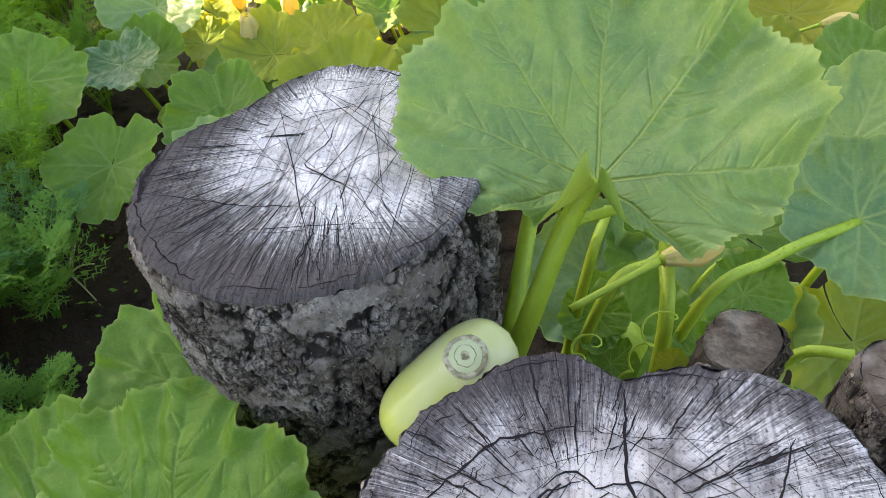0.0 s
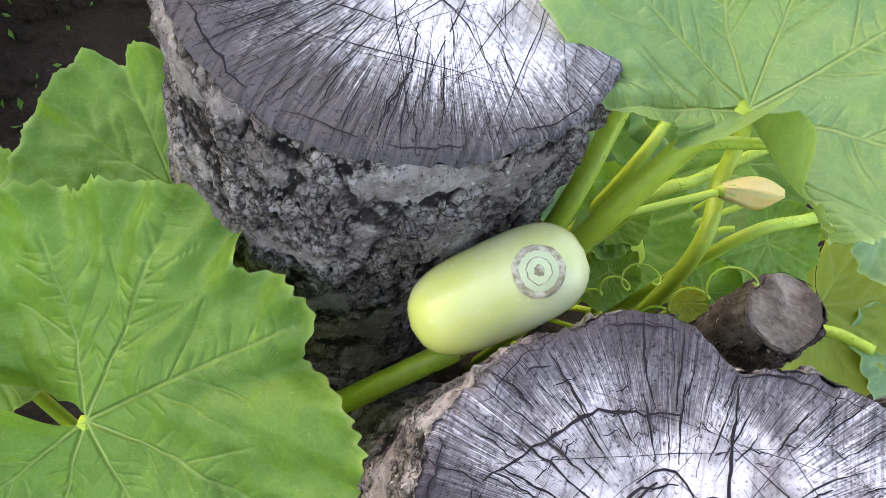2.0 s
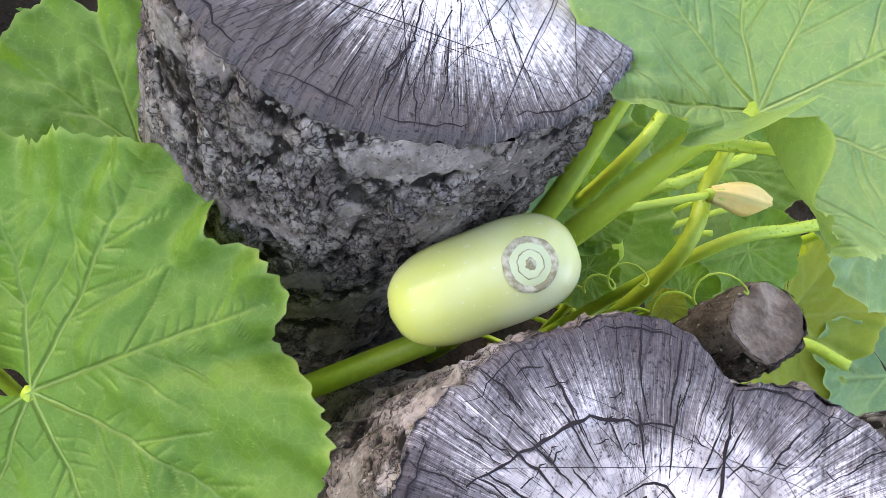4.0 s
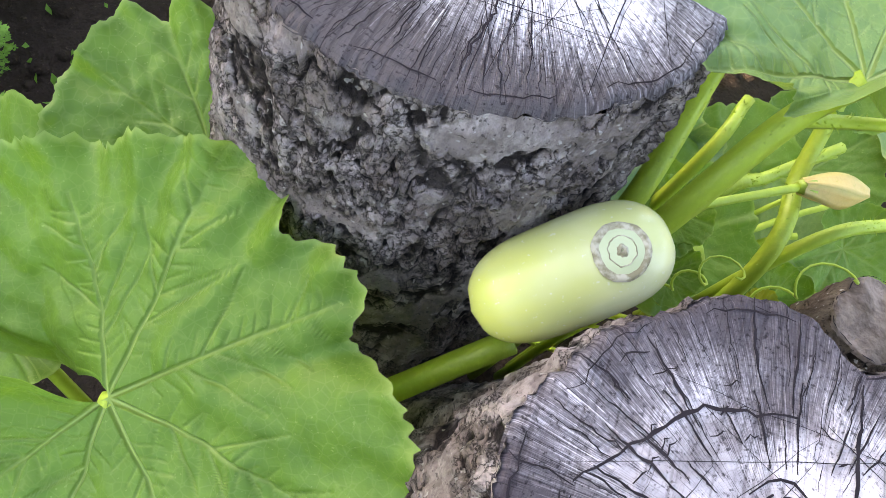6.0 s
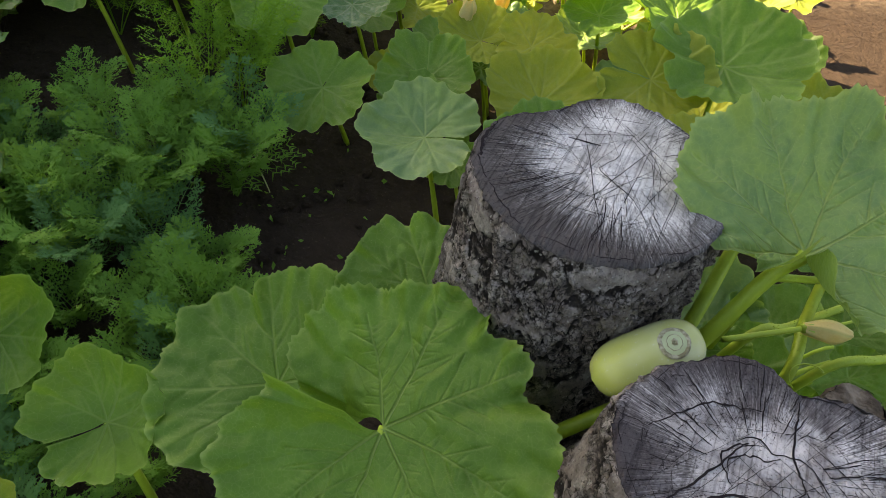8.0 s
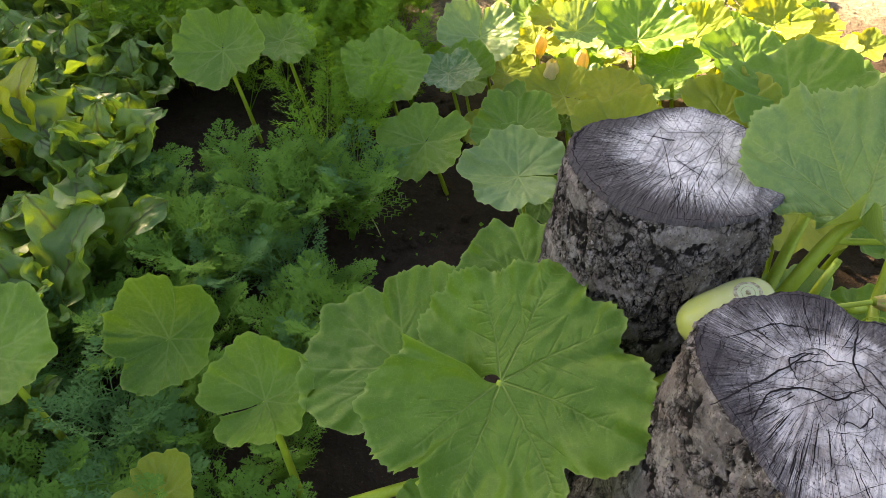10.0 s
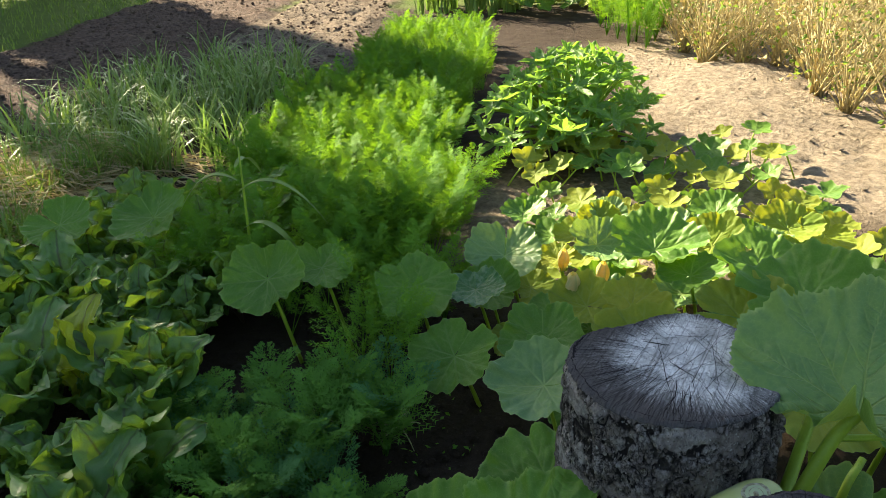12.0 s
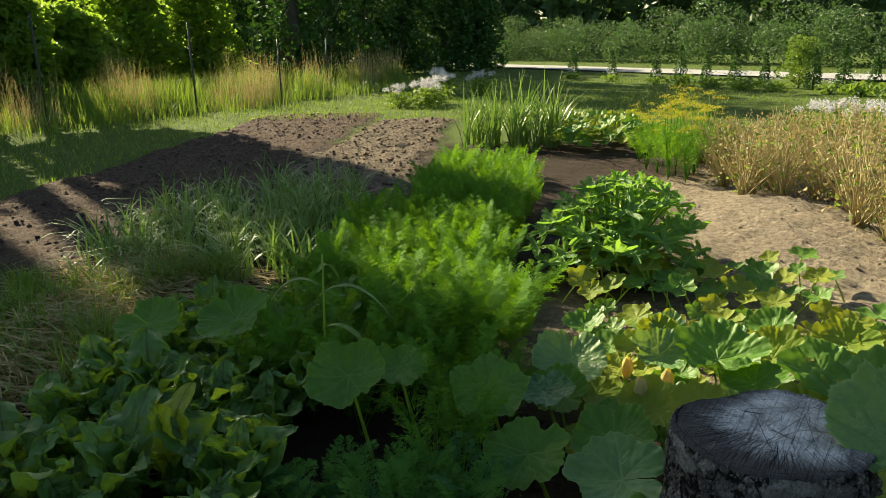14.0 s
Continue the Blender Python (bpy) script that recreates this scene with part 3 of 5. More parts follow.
def stump(name, label, centre, top, radius, flare, cut, seed, pith=(0, 0), cracks=60, arcs=2, saws=8, nt=560, nz=190, deep=0.0115, split=5, uneven=0.004, lean=(0, 0), bark=None, sides_from=-0.05, widths=(0.0005, 0.0007, 0.001), checks=0, facing=None, splits=(), dark_at=-2.14):
    foot = NEAR @ Vector((centre[0], centre[1], top))
    drop = foot.z - top * NEAR_SCALE
    ob = thing(name, label, "stump", Matrix.Translation((foot.x, foot.y, drop)) @ Matrix.Rotation(radians(1.05), 4, "Z") @ Matrix.Scale(NEAR_SCALE, 4))
    g = random.Random(seed)
    verts, faces, depth, calm = [], [], [], []
    deepest = -0.05 - drop / NEAR_SCALE
    low = nz // 5
    nz += low
    for i in range(nz + 1):
        # close rows where the bark shows, wider ones down to the soil
        q = max(0.0, (i - low) / (nz - low))
        z = sides_from + (top - 0.003 - sides_from) * q if i >= low else deepest + (sides_from - deepest) * i / low
        for j in range(nt):
            th = 2 * math.pi * j / nt
            r = radius(th)
            rr = r * (1 + flare(th) * (1 - q) ** 2 + 0.03 * math.sin(math.pi * q) * 0.6)
            cx, cy = math.cos(th), math.sin(th)
            side = math.exp(-(((math.degrees(th) - split + 180) % 360 - 180) / 42) ** 2)
            p = Vector((cx * r * 40, cy * r * 40, z * 30 + seed))
            w = p + 0.9 * noise.noise_vector(p * 0.6)
            d1, near = noise.voronoi(w)
            lift = (math.sin(near[0].x * 12.9 + near[0].y * 78.2 + near[0].z * 37.7) * 43758.5) % 1.0
            plate = step(0.02, 0.1, d1[1] - d1[0]) * (0.45 + 0.55 * lift)
            groove = min(1.0, 2.6 * abs(noise.noise(Vector((cx * r * 38, cy * r * 38, z * 5 + seed * 5)) + 0.5 * noise.noise_vector(Vector((cx * 6, cy * 6, z * 16))))))
            grain = noise.fractal(Vector((cx * r * 70, cy * r * 70, z * 55 + seed)), 0.7, 2.0, 3)
            big_crack = min(1.0, abs(noise.noise(Vector((cx * r * 22, cy * r * 22, z * 6 + seed * 3)))) * 4.5)
            smooth = (1 - side) * step(0.05, 0.3, noise.noise(Vector((cx * r * 17, cy * r * 17, z * 20 + seed * 2))) + 0.3 * noise.noise(Vector((cx * r * 60, cy * r * 60, z * 60))))
            d = (plate * 0.8 + 0.2) * (0.35 + 0.65 * big_crack) + 0.3 * grain
            d = d * (1 - side) + side * (1.15 * groove * (0.7 + 0.3 * plate) + 0.2 * grain)
            d = d * (1 - 0.8 * smooth) + 0.8 * smooth * (0.78 + 0.08 * grain)
            calm.append(smooth)
            fade = 1 - step(0.97, 1.0, q)
            rr += deep * (1 + 0.8 * side) * (d - 0.6) * (0.25 + 0.75 * fade) - 0.004 * (1 - fade)
            verts.append((cx * rr + lean[0] * (q - 1), cy * rr + lean[1] * (q - 1), z))
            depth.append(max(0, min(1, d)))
    for i in range(nz):
        for j in range(nt):
            k = (j + 1) % nt
            faces.append((i * nt + j, i * nt + k, (i + 1) * nt + k, (i + 1) * nt + j))
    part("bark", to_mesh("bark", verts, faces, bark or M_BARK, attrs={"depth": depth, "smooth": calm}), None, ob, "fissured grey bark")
    # sawn face
    verts, faces, rim, ray, ring = [], [], [], [], []
    nr = 40
    for i in range(nr + 1):
        q = i / nr
        for j in range(nt):
            th = 2 * math.pi * j / nt
            r = radius(th) - 0.003
            x, y = pith[0] + (math.cos(th) * r - pith[0]) * q, pith[1] + (math.sin(th) * r - pith[1]) * q
            jag = 0.006 * noise.noise(Vector((x * 90, y * 90, seed))) * step(0.93, 1, q)
            z = top + uneven * noise.noise(Vector((x * 9, y * 9, seed))) + uneven * 0.4 * noise.noise(Vector((x * 40, y * 40, seed))) - 0.005 * step(0.975, 1, q) + jag
            verts.append((x * (1 + 0.004 * g.uniform(-1, 1) * (q > 0.95)), y, z))
            rim.append(q * (1 + 0.27 * math.cos(th - dark_at)))
            ang = math.atan2(y - pith[1], x - pith[0]) if q > 0 else th
            rad = math.hypot(x - pith[0], y - pith[1])
            ring.append(q * 0.5 + rad * 2)
            ray.append((math.cos(ang) * 62, math.sin(ang) * 62, rad * 9))
    for i in range(nr):
        for j in range(nt):
            k = (j + 1) % nt
            a = (i * nt + j, (i + 1) * nt + j, (i + 1) * nt + k, i * nt + k)
            faces.append(a if i else a[:3])
    part("sawn_face", to_mesh("sawn_face", verts, faces, cut, attrs={"rim": rim, "ray": ray, "ring": ring}), None, ob, "grey weathered sawn face with a black rim")
    # drying cracks and saw cuts, as narrow dark strips in the face
    verts, faces = [], []

    def strip(points, wide):
        o = len(verts)
        n = len(points)
        for i, (x, y) in enumerate(points):
            x2, y2 = points[min(i + 1, n - 1)]
            x1, y1 = points[max(i - 1, 0)]
            dx, dy = x2 - x1, y2 - y1
            L = math.hypot(dx, dy) or 1
            w = wide * (0.25 + 0.75 * math.sin(math.pi * (0.08 + 0.84 * i / (n - 1)))) * g.uniform(0.6, 1.2) / 2
            z = top + 0.004 * noise.noise(Vector((x * 9, y * 9, seed))) + 0.0015 * noise.noise(Vector((x * 40, y * 40, seed))) + 0.0009
            verts.extend([(x - dy / L * w, y + dx / L * w, z), (x + dy / L * w, y - dx / L * w, z)])
        for i in range(n - 1):
            b = o + 2 * i
            faces.append((b, b + 1, b + 3, b + 2))

    for c in range(cracks):
        th = g.uniform(0, 6.283) if facing is None or g.random() < 0.35 else g.gauss(facing, 0.75)
        q0 = g.choice((0.35, 0.45, 0.55, 0.65, 0.75))
        q1 = min(0.965, q0 + g.uniform(0.12, 0.45))
        pts, a = [], th
        for i in range(14):
            q = q0 + (q1 - q0) * i / 13
            a += g.gauss(0, 0.004)
            r = radius(a) * q
            pts.append((pith[0] * (1 - q) + math.cos(a) * r, pith[1] * (1 - q) + math.sin(a) * r))
        strip(pts, g.choice(widths))
    for c in range(arcs):
        q, a0 = g.uniform(0.2, 0.55), g.uniform(0, 6.28)
        pts = []
        for i in range(16):
            a = a0 + i * 0.11
            q += g.gauss(0, 0.012)
            r = radius(a) * q
            pts.append((pith[0] * (1 - q) + math.cos(a) * r, pith[1] * (1 - q) + math.sin(a) * r))
        strip(pts, 0.0022)
    for c in range(checks):
        q, a0 = g.uniform(0.45, 0.93), g.uniform(0, 6.28)
        pts = []
        for i in range(5):
            a = a0 + i * g.uniform(0.012, 0.03)
            r = radius(a) * (q + g.gauss(0, 0.003))
            pts.append((pith[0] * (1 - q) + math.cos(a) * r, pith[1] * (1 - q) + math.sin(a) * r))
        strip(pts, 0.0011)
    for c in range(14):
        a0, n = c * 0.449 + g.uniform(-0.1, 0.1), g.randrange(9, 16)
        pts = []
        for i in range(n):
            a = a0 + i * 0.032
            r = radius(a) * (0.925 + 0.012 * math.sin(a * 9) + g.gauss(0, 0.002))
            pts.append((pith[0] * 0.065 + math.cos(a) * r, pith[1] * 0.065 + math.sin(a) * r))
        strip(pts, g.choice((0.0008, 0.0014, 0.002)))
    for c in range(saws):
        a, off, L = g.uniform(0, 3.14), g.uniform(-0.15, 0.15), g.uniform(0.05, 0.34)
        mx, my = -math.sin(a) * off, math.cos(a) * off
        pts = []
        for i in range(12):
            s = (i / 11 - 0.5) * L
            x, y = mx + math.cos(a) * s + g.gauss(0, 0.0006), my + math.sin(a) * s + g.gauss(0, 0.0006)
            if math.hypot(x, y) < radius(math.atan2(y, x)) * 0.95:
                pts.append((x, y))
        if len(pts) > 3:
            strip(pts, g.choice((0.0005, 0.0007, 0.001)))
    for line, wide in splits:
        pts = []
        for i in range(24):
            k = i / 23 * (len(line) - 1)
            n = min(int(k), len(line) - 2)
            pts.append(tuple(line[n][c] + (line[n + 1][c] - line[n][c]) * (k - n) + g.gauss(0, 0.0007) for c in (0, 1)))
        strip(pts, wide)
    if verts:
        part("cracks", to_mesh("cracks", verts, faces, M_CRACK, smooth=False), None, ob, "fine dark drying cracks")["kind"] = "stuff"
    return ob


stump("chopping_stump", "tall weathered tree stump with a whitened sawn top", (-0.01, -0.03), 0.555,
      lobed([(142, 34, -0.052), (48, 16, 0.006), (-105, 55, 0.014), (6, 40, 0.013)], 0.186), lambda th: 0.08, M_CUT_A, 3, pith=(0.02, 0.03), cracks=150, arcs=0, saws=38, facing=-2.1, widths=(0.0004, 0.0006, 0.0009, 0.0012),
      splits=[([(-0.165, 0.0), (-0.168, -0.05), (-0.155, -0.085)], 0.0055), ([(-0.15, -0.07), (-0.05, -0.075), (0.03, -0.07)], 0.0014), ([(0.03, -0.06), (0.04, -0.11), (0.035, -0.16)], 0.002), ([(0.02, 0.07), (0.02, 0.03), (0.0, -0.01), (0.06, -0.04), (0.1, -0.08)], 0.0013), ([(-0.06, 0.03), (-0.01, 0.04)], 0.003)])
stump("chopping_stump", "wide weathered tree stump with radial drying cracks", (0.33, -0.45), 0.552,
      lobed([(-140, 45, -0.075), (52, 28, 0.04), (90, 7, -0.02), (112, 14, 0.022), (0, 40, 0.01), (135, 10, 0.012), (160, 16, 0.016), (-80, 40, -0.03)], 0.213), lambda th: 0.25 + 0.2 * math.cos(th - 2.8), M_CUT_B, 11, pith=(-0.03, 0.06), cracks=170, arcs=4, saws=46, checks=60, widths=(0.0006, 0.0008, 0.0012, 0.0018), split=60, dark_at=2.8,
      splits=[([(0.02, 0.07), (-0.01, 0.03), (-0.05, 0.03), (-0.09, 0.0), (-0.1, -0.06)], 0.0035), ([(0.02, 0.07), (0.0, 0.11), (0.0, 0.19)], 0.003), ([(0.02, 0.07), (0.06, 0.04), (0.08, -0.02)], 0.003), ([(-0.15, -0.06), (-0.09, 0.03), (-0.05, 0.1)], 0.0028), ([(0.06, -0.02), (0.1, 0.08), (0.13, 0.16)], 0.0022), ([(-0.16, 0.06), (-0.1, 0.13), (-0.04, 0.15)], 0.0026)])
stump("short_log", "small mossy log end standing between the pumpkin stems", (0.49, -0.06), 0.315,
      lobed([(30, 40, 0.014), (150, 30, -0.012), (-80, 30, 0.008), (-140, 20, 0.006)], 0.048), lambda th: 0.1, M_CUT_ROT, 21, cracks=0, arcs=0, saws=0, nt=140, nz=50, deep=0.012, bark=M_BARK_MOSS, uneven=0.012)
stump("short_log", "small brown-grey log end beside the wide stump", (0.60, -0.20), 0.475,
      lobed([(120, 40, 0.012)], 0.052), lambda th: 0.05, M_CUT_ROT, 25, cracks=26, arcs=1, saws=3, uneven=0.008, nt=120, nz=40, deep=0.006)


# ---- zucchini wedged between the stumps ----
def zucchini():
    a, b = Vector((0.114, -0.262, 0.412)), Vector((0.214, -0.158, 0.416))
    d = (b - a).normalized()
    ob = thing("zucchini", "pale yellow-green zucchini with a round corky scar, wedged between stumps", "zucchini", NEAR)
    L, R = 0.168, 0.0415
    c = (a + b) / 2
    up = Vector((-0.12, -0.36, 0.93)).normalized()
    m = frame_at(c, up, d)
    verts, faces = [], []
    n, s = 40, 40
    for i in range(n + 1):
        q = i / n
        x = (q - 0.5) * L
        e = abs(2 * q - 1)
        r = R * (1 - e ** 4.2) ** 0.5 * (1 + 0.06 * math.sin(q * 3.0) + 0.05 * (q - 0.5))
        for j in range(s):
            t = 2 * math.pi * j / s
            rr = r * (1 + 0.012 * math.cos(5 * t) + 0.015 * noise.noise(Vector((x * 20, math.cos(t), math.sin(t)))))
            verts.append((x, math.cos(t) * rr, math.sin(t) * rr))
    for i in range(n):
        for j in range(s):
            k = (j + 1) % s
            faces.append((i * s + j, (i + 1) * s + j, (i + 1) * s + k, i * s + k))
    body = part("body", to_mesh("body", verts, faces, M_ZUCCHINI), None, ob)
    body.matrix_basis = m
    # scar: a disc on the skin with a corky ring and a brown middle
    ax, at = 0.036, radians(90)

    def skin(u, v, lift):
        x = ax + u
        t = at + v / R
        q = x / L + 0.5
        e = abs(2 * q - 1)
        r = R * (1 - e ** 4.2) ** 0.5 * (1 + 0.06 * math.sin(q * 3.0) + 0.05 * (q - 0.5)) + lift
        return (x, math.cos(t) * r, math.sin(t) * r)

    def ring(name, r0, r1, lift, mat, label):
        vs, fs = [], []
        for i in range(5):
            for j in range(48):
                t = 2 * math.pi * j / 48
                rr = r0 + (r1 - r0) * i / 4 + 0.0012 * noise.noise(Vector((math.cos(t) * 3, math.sin(t) * 3, r1 * 90)))
                hump = lift * (1 - abs(i / 2 - 1) * 0.8)
                vs.append(skin(rr * math.cos(t), rr * math.sin(t), hump + 0.0006))
        for i in range(4):
            for j in range(48):
                k = (j + 1) % 48
                fs.append((i * 48 + j, (i + 1) * 48 + j, (i + 1) * 48 + k, i * 48 + k))
        o = part(name, to_mesh(name, vs, fs, mat), None, ob, label)
        o.matrix_basis = m

    ring("scar_skin", 0.0006, 0.0185, 0.0008, M_SCAR_SKIN, "greenish skin inside the scar")
    ring("scar_ring", 0.0165, 0.0225, 0.0018, M_SCAR, "corky beige ring")
    ring("scar_ring", 0.0098, 0.0112, 0.0016, M_SCAR, "thin corky ring")
    ring("blossom_end", 0.0004, 0.0045, 0.0025, M_SCAR, "brown dry blossom end")


zucchini()


# ---- pumpkin plants near the stumps ----
def petiole(parent, foot, head, r=0.008, sag=0.03, side=(0, 0, 0)):
    return tube("leaf_stalk", bend(foot, head, sag, 12, side), r * 1.15, r * 0.75, M_STEM, parent, 10, 0.08)


def patch_spots(g, n, a0, a1, b0, b1, gap):
    out, tries = [], 0
    while len(out) < n and tries < n * 40:
        tries += 1
        p = (g.uniform(a0, a1), g.uniform(b0, b1))
        if all((p[0] - q[0]) ** 2 + (p[1] - q[1]) ** 2 > gap * gap for q in out):
            out.append(p)
    return out


HERO = dict(nr=120, nt=480, teeth=0.028)
big = thing("pumpkin_plant", "pumpkin vine with very large blue-green leaves beside the stumps", "pumpkin plant")
left = thing("pumpkin_plant", "pumpkin vine with large bright green leaves at the stump's foot", "pumpkin plant")
patch = thing("pumpkin_plant", "pumpkin vine sprawling behind the stump, some leaves yellowed, some coloured as backlit", "pumpkin plant")


def place_leaf(parent, c, R, tip_deg, tilt, towards_deg, seed, mat, foot=None, sag=0.04, pr=0.007, close=False, **over):
    """Leaf at c; tip points along tip_deg; the blade leans by tilt degrees, its face turning to towards_deg."""
    nrm = Vector((math.sin(radians(tilt)) * math.cos(radians(towards_deg)), math.sin(radians(tilt)) * math.sin(radians(towards_deg)), math.cos(radians(tilt))))
    tip = Vector((math.cos(radians(tip_deg)), math.sin(radians(tip_deg)), 0))
    s = dict(R=R, seed=seed, nr=22, nt=110, hole=15, sinus=seed * 7 % 5 - 2, vfold=(seed * 13 % 7) * 0.035, curl=((seed * 5 % 9) - 4) * 0.05, ripple=0.045, cup=0.1 + (seed * 3 % 5) * 0.04)
    s.update(over)
    ob = leaf_part(parent, s, NEAR @ frame_at(c, nrm, tip) if close else frame_at(c, nrm, tip), mat)
    if foot is not None and close:
        stalk = petiole(ob, near(foot), near(Vector(c) - Vector((0, 0, 0.004))), pr * NEAR_SCALE, sag)
        stalk.matrix_parent_inverse = ob.matrix_basis.inverted()
    elif foot is not None:
        stalk = petiole(ob, (foot[0], foot[1], height(foot[0], foot[1]) if len(foot) == 2 else foot[2]), Vector(c) - Vector((0, 0, 0.004)), pr, sag)
        stalk.matrix_parent_inverse = ob.matrix_basis.inverted()
    return ob


# the huge leaf over the stump
place_leaf(big, (0.302, -0.02, 0.535), 0.222, 82, 18, -100, 5, M_PUMPKIN_BLUE, None, close=True, cup=0.34, fold=0.04, ripple=0.06, back=0.5, pucker=0.06, sinus=12, skew=0.03,
           bumps=[(-85, 30, -0.14), (138, 26, -0.2), (-160, 14, 0.16), (166, 10, 0.1)], droops=[(-100, 34, -0.5), (125, 30, -0.12), (-165, 12, 0.12), (168, 10, 0.1)], **HERO)
for i, (x, y, z, R, tip, mat) in enumerate([
        (0.62, 0.53, 0.35, 0.15, -60, M_PUMPKIN_BLUE), (0.69, 0.78, 0.30, 0.12, 40, M_PUMPKIN), (0.515, 0.19, 0.505, 0.115, -20, M_PUMPKIN_BLUE),
        (0.63, 1.10, 0.25, 0.15, 80, M_PUMPKIN_YELLOW), (0.57, 0.15, 0.31, 0.13, -50, M_PUMPKIN_YELLOW), (0.78, 0.45, 0.28, 0.14, 10, M_PUMPKIN),
        (0.50, 0.62, 0.27, 0.13, 110, M_PUMPKIN), (0.46, 0.38, 0.26, 0.12, 140, M_PUMPKIN), (0.85, 0.70, 0.26, 0.13, 0, M_PUMPKIN_BLUE),
        (0.75, 0.15, 0.30, 0.14, -30, M_PUMPKIN_BLUE), (0.52, 0.88, 0.26, 0.12, 60, M_PUMPKIN_YELLOW), (0.80, 0.98, 0.24, 0.12, 30, M_PUMPKIN), (0.30, 0.62, 0.33, 0.15, 80, M_PUMPKIN)]):
    place_leaf(big, (x, y, z), R, tip, 22, -110 + 20 * (i % 3), 30 + i, mat, (x - 0.05, y + 0.04), nr=30, nt=150)
# stems under the huge leaf
def bristly(parent, points, r, seed, bristles=160):
    """A ridged hairy stalk, smooth through its points."""
    P = [near(p) for p in points]
    r *= NEAR_SCALE
    P = [P[0] * 2 - P[1]] + P + [P[-1] * 2 - P[-2]]
    path = []
    for i in range(1, len(P) - 2):
        for k in range(8):
            t = k / 8
            path.append(0.5 * (2 * P[i] + (P[i + 1] - P[i - 1]) * t + (2 * P[i - 1] - 5 * P[i] + 4 * P[i + 1] - P[i + 2]) * t * t + (3 * P[i] - P[i - 1] - 3 * P[i + 1] + P[i + 2]) * t ** 3))
    path.append(P[-2])
    n = len(path)
    v, f = tube_geo(path, [r * (1.12 - 0.3 * i / (n - 1)) for i in range(n)], 14, 0.05)
    q = random.Random(seed)
    for _ in range(bristles):
        i = q.randrange(1, n - 1)
        d = (path[i + 1] - path[i - 1]).normalized()
        c = path[i] + (path[i + 1] - path[i]) * q.random()
        o = d.orthogonal().normalized()
        o.rotate(Matrix.Rotation(q.uniform(0, 6.28), 3, d))
        s = d.cross(o) * 0.0006
        b = len(v)
        v += [c + o * r * 0.9 - s, c + o * r * 0.9 + s, c + o * (r * 1.05 + q.uniform(0.001, 0.0032)) + d * 0.001]
        f.append((b, b + 1, b + 2))
    return part("leaf_stalk", to_mesh("leaf_stalk", v, f, M_STEM), None, parent)


bristly(big, [(0.19, -0.17, 0.22), (0.237, -0.104, 0.372), (0.275, -0.04, 0.485), (0.302, -0.02, 0.535)], 0.0125, 1, 260)
bristly(big, [(0.28, -0.035, 0.485), (0.324, -0.014, 0.485), (0.38, 0.0, 0.5)], 0.006, 2, 80)
bristly(big, [(0.195, -0.14, 0.16), (0.217, -0.068, 0.323), (0.231, 0.048, 0.401), (0.24, 0.12, 0.45)], 0.0115, 3, 260)
bristly(big, [(0.42, -0.08, 0.02), (0.424, 0.001, 0.156), (0.422, 0.127, 0.25), (0.42, 0.2, 0.31)], 0.011, 4, 200)
bristly(big, [(0.36, -0.04, 0.04), (0.465, 0.065, 0.142), (0.581, 0.153, 0.209), NEAR.inverted() @ Vector((0.515, 0.19, 0.5))], 0.009, 5, 200)
bristly(big, [(0.25, -0.02, 0.03), (0.33, 0.06, 0.16), (0.42, 0.16, 0.18), (0.5, 0.24, 0.2)], 0.009, 6)
bristly(big, [(0.26, 0.02, 0.03), (0.31, 0.1, 0.17), (0.34, 0.2, 0.25)], 0.009, 7)
bristly(big, [(0.3, 0.0, 0.02), (0.38, 0.05, 0.07), (0.48, 0.06, 0.05), (0.58, 0.04, 0.02)], 0.008, 8)
bristly(big, [(0.52, -0.06, 0.12), (0.58, -0.03, 0.24), (0.64, -0.04, 0.27)], 0.008, 9)
place_leaf(big, (0.42, 0.26, 0.33), 0.11, 80, 25, -90, 11, M_PUMPKIN, close=True)
r5 = random.Random(77)
for i in range(14):
    x, y = r5.uniform(0.13, 0.36), r5.uniform(-0.02, 0.22)
    t, L = r5.uniform(-0.5, 1.0), r5.uniform(0.16, 0.34)
    petiole(big, (x, y, -0.02), (x + math.cos(t) * L, y + math.sin(t) * L, r5.uniform(0.1, 0.4)), r5.uniform(0.0035, 0.0055), r5.uniform(0.05, 0.22), (r5.uniform(-0.05, 0.05), r5.uniform(-0.05, 0.05), 0))
for i, (x, y, z, R) in enumerate([(0.36, 0.02, 0.09, 0.045), (0.43, -0.04, 0.2, 0.026), (0.4, -0.1, 0.2, 0.026), (0.5, 0.04, 0.1, 0.06), (0.33, 0.09, 0.12, 0.06), (0.55, 0.12, 0.16, 0.07)]):
    place_leaf(big, (x, y, z), R, i * 70, 30, -90, 140 + i, M_PUMPKIN_YELLOW if i in (1, 2) else M_PUMPKIN, (x - 0.03, y + 0.03), 0.0, 0.004, close=True)
for i, (x, y, z, R) in enumerate([(0.26, 0.10, 0.34, 0.10), (0.40, 0.16, 0.30, 0.11), (0.34, 0.28, 0.28, 0.11), (0.22, 0.26, 0.26, 0.12), (0.44, 0.02, 0.26, 0.09)]):
    place_leaf(big, (x, y, z), R, i * 80, 26, -90, 150 + i, M_PUMPKIN_BLUE if i % 2 else M_PUMPKIN, (x - 0.03, y + 0.03), 0.0, 0.005)


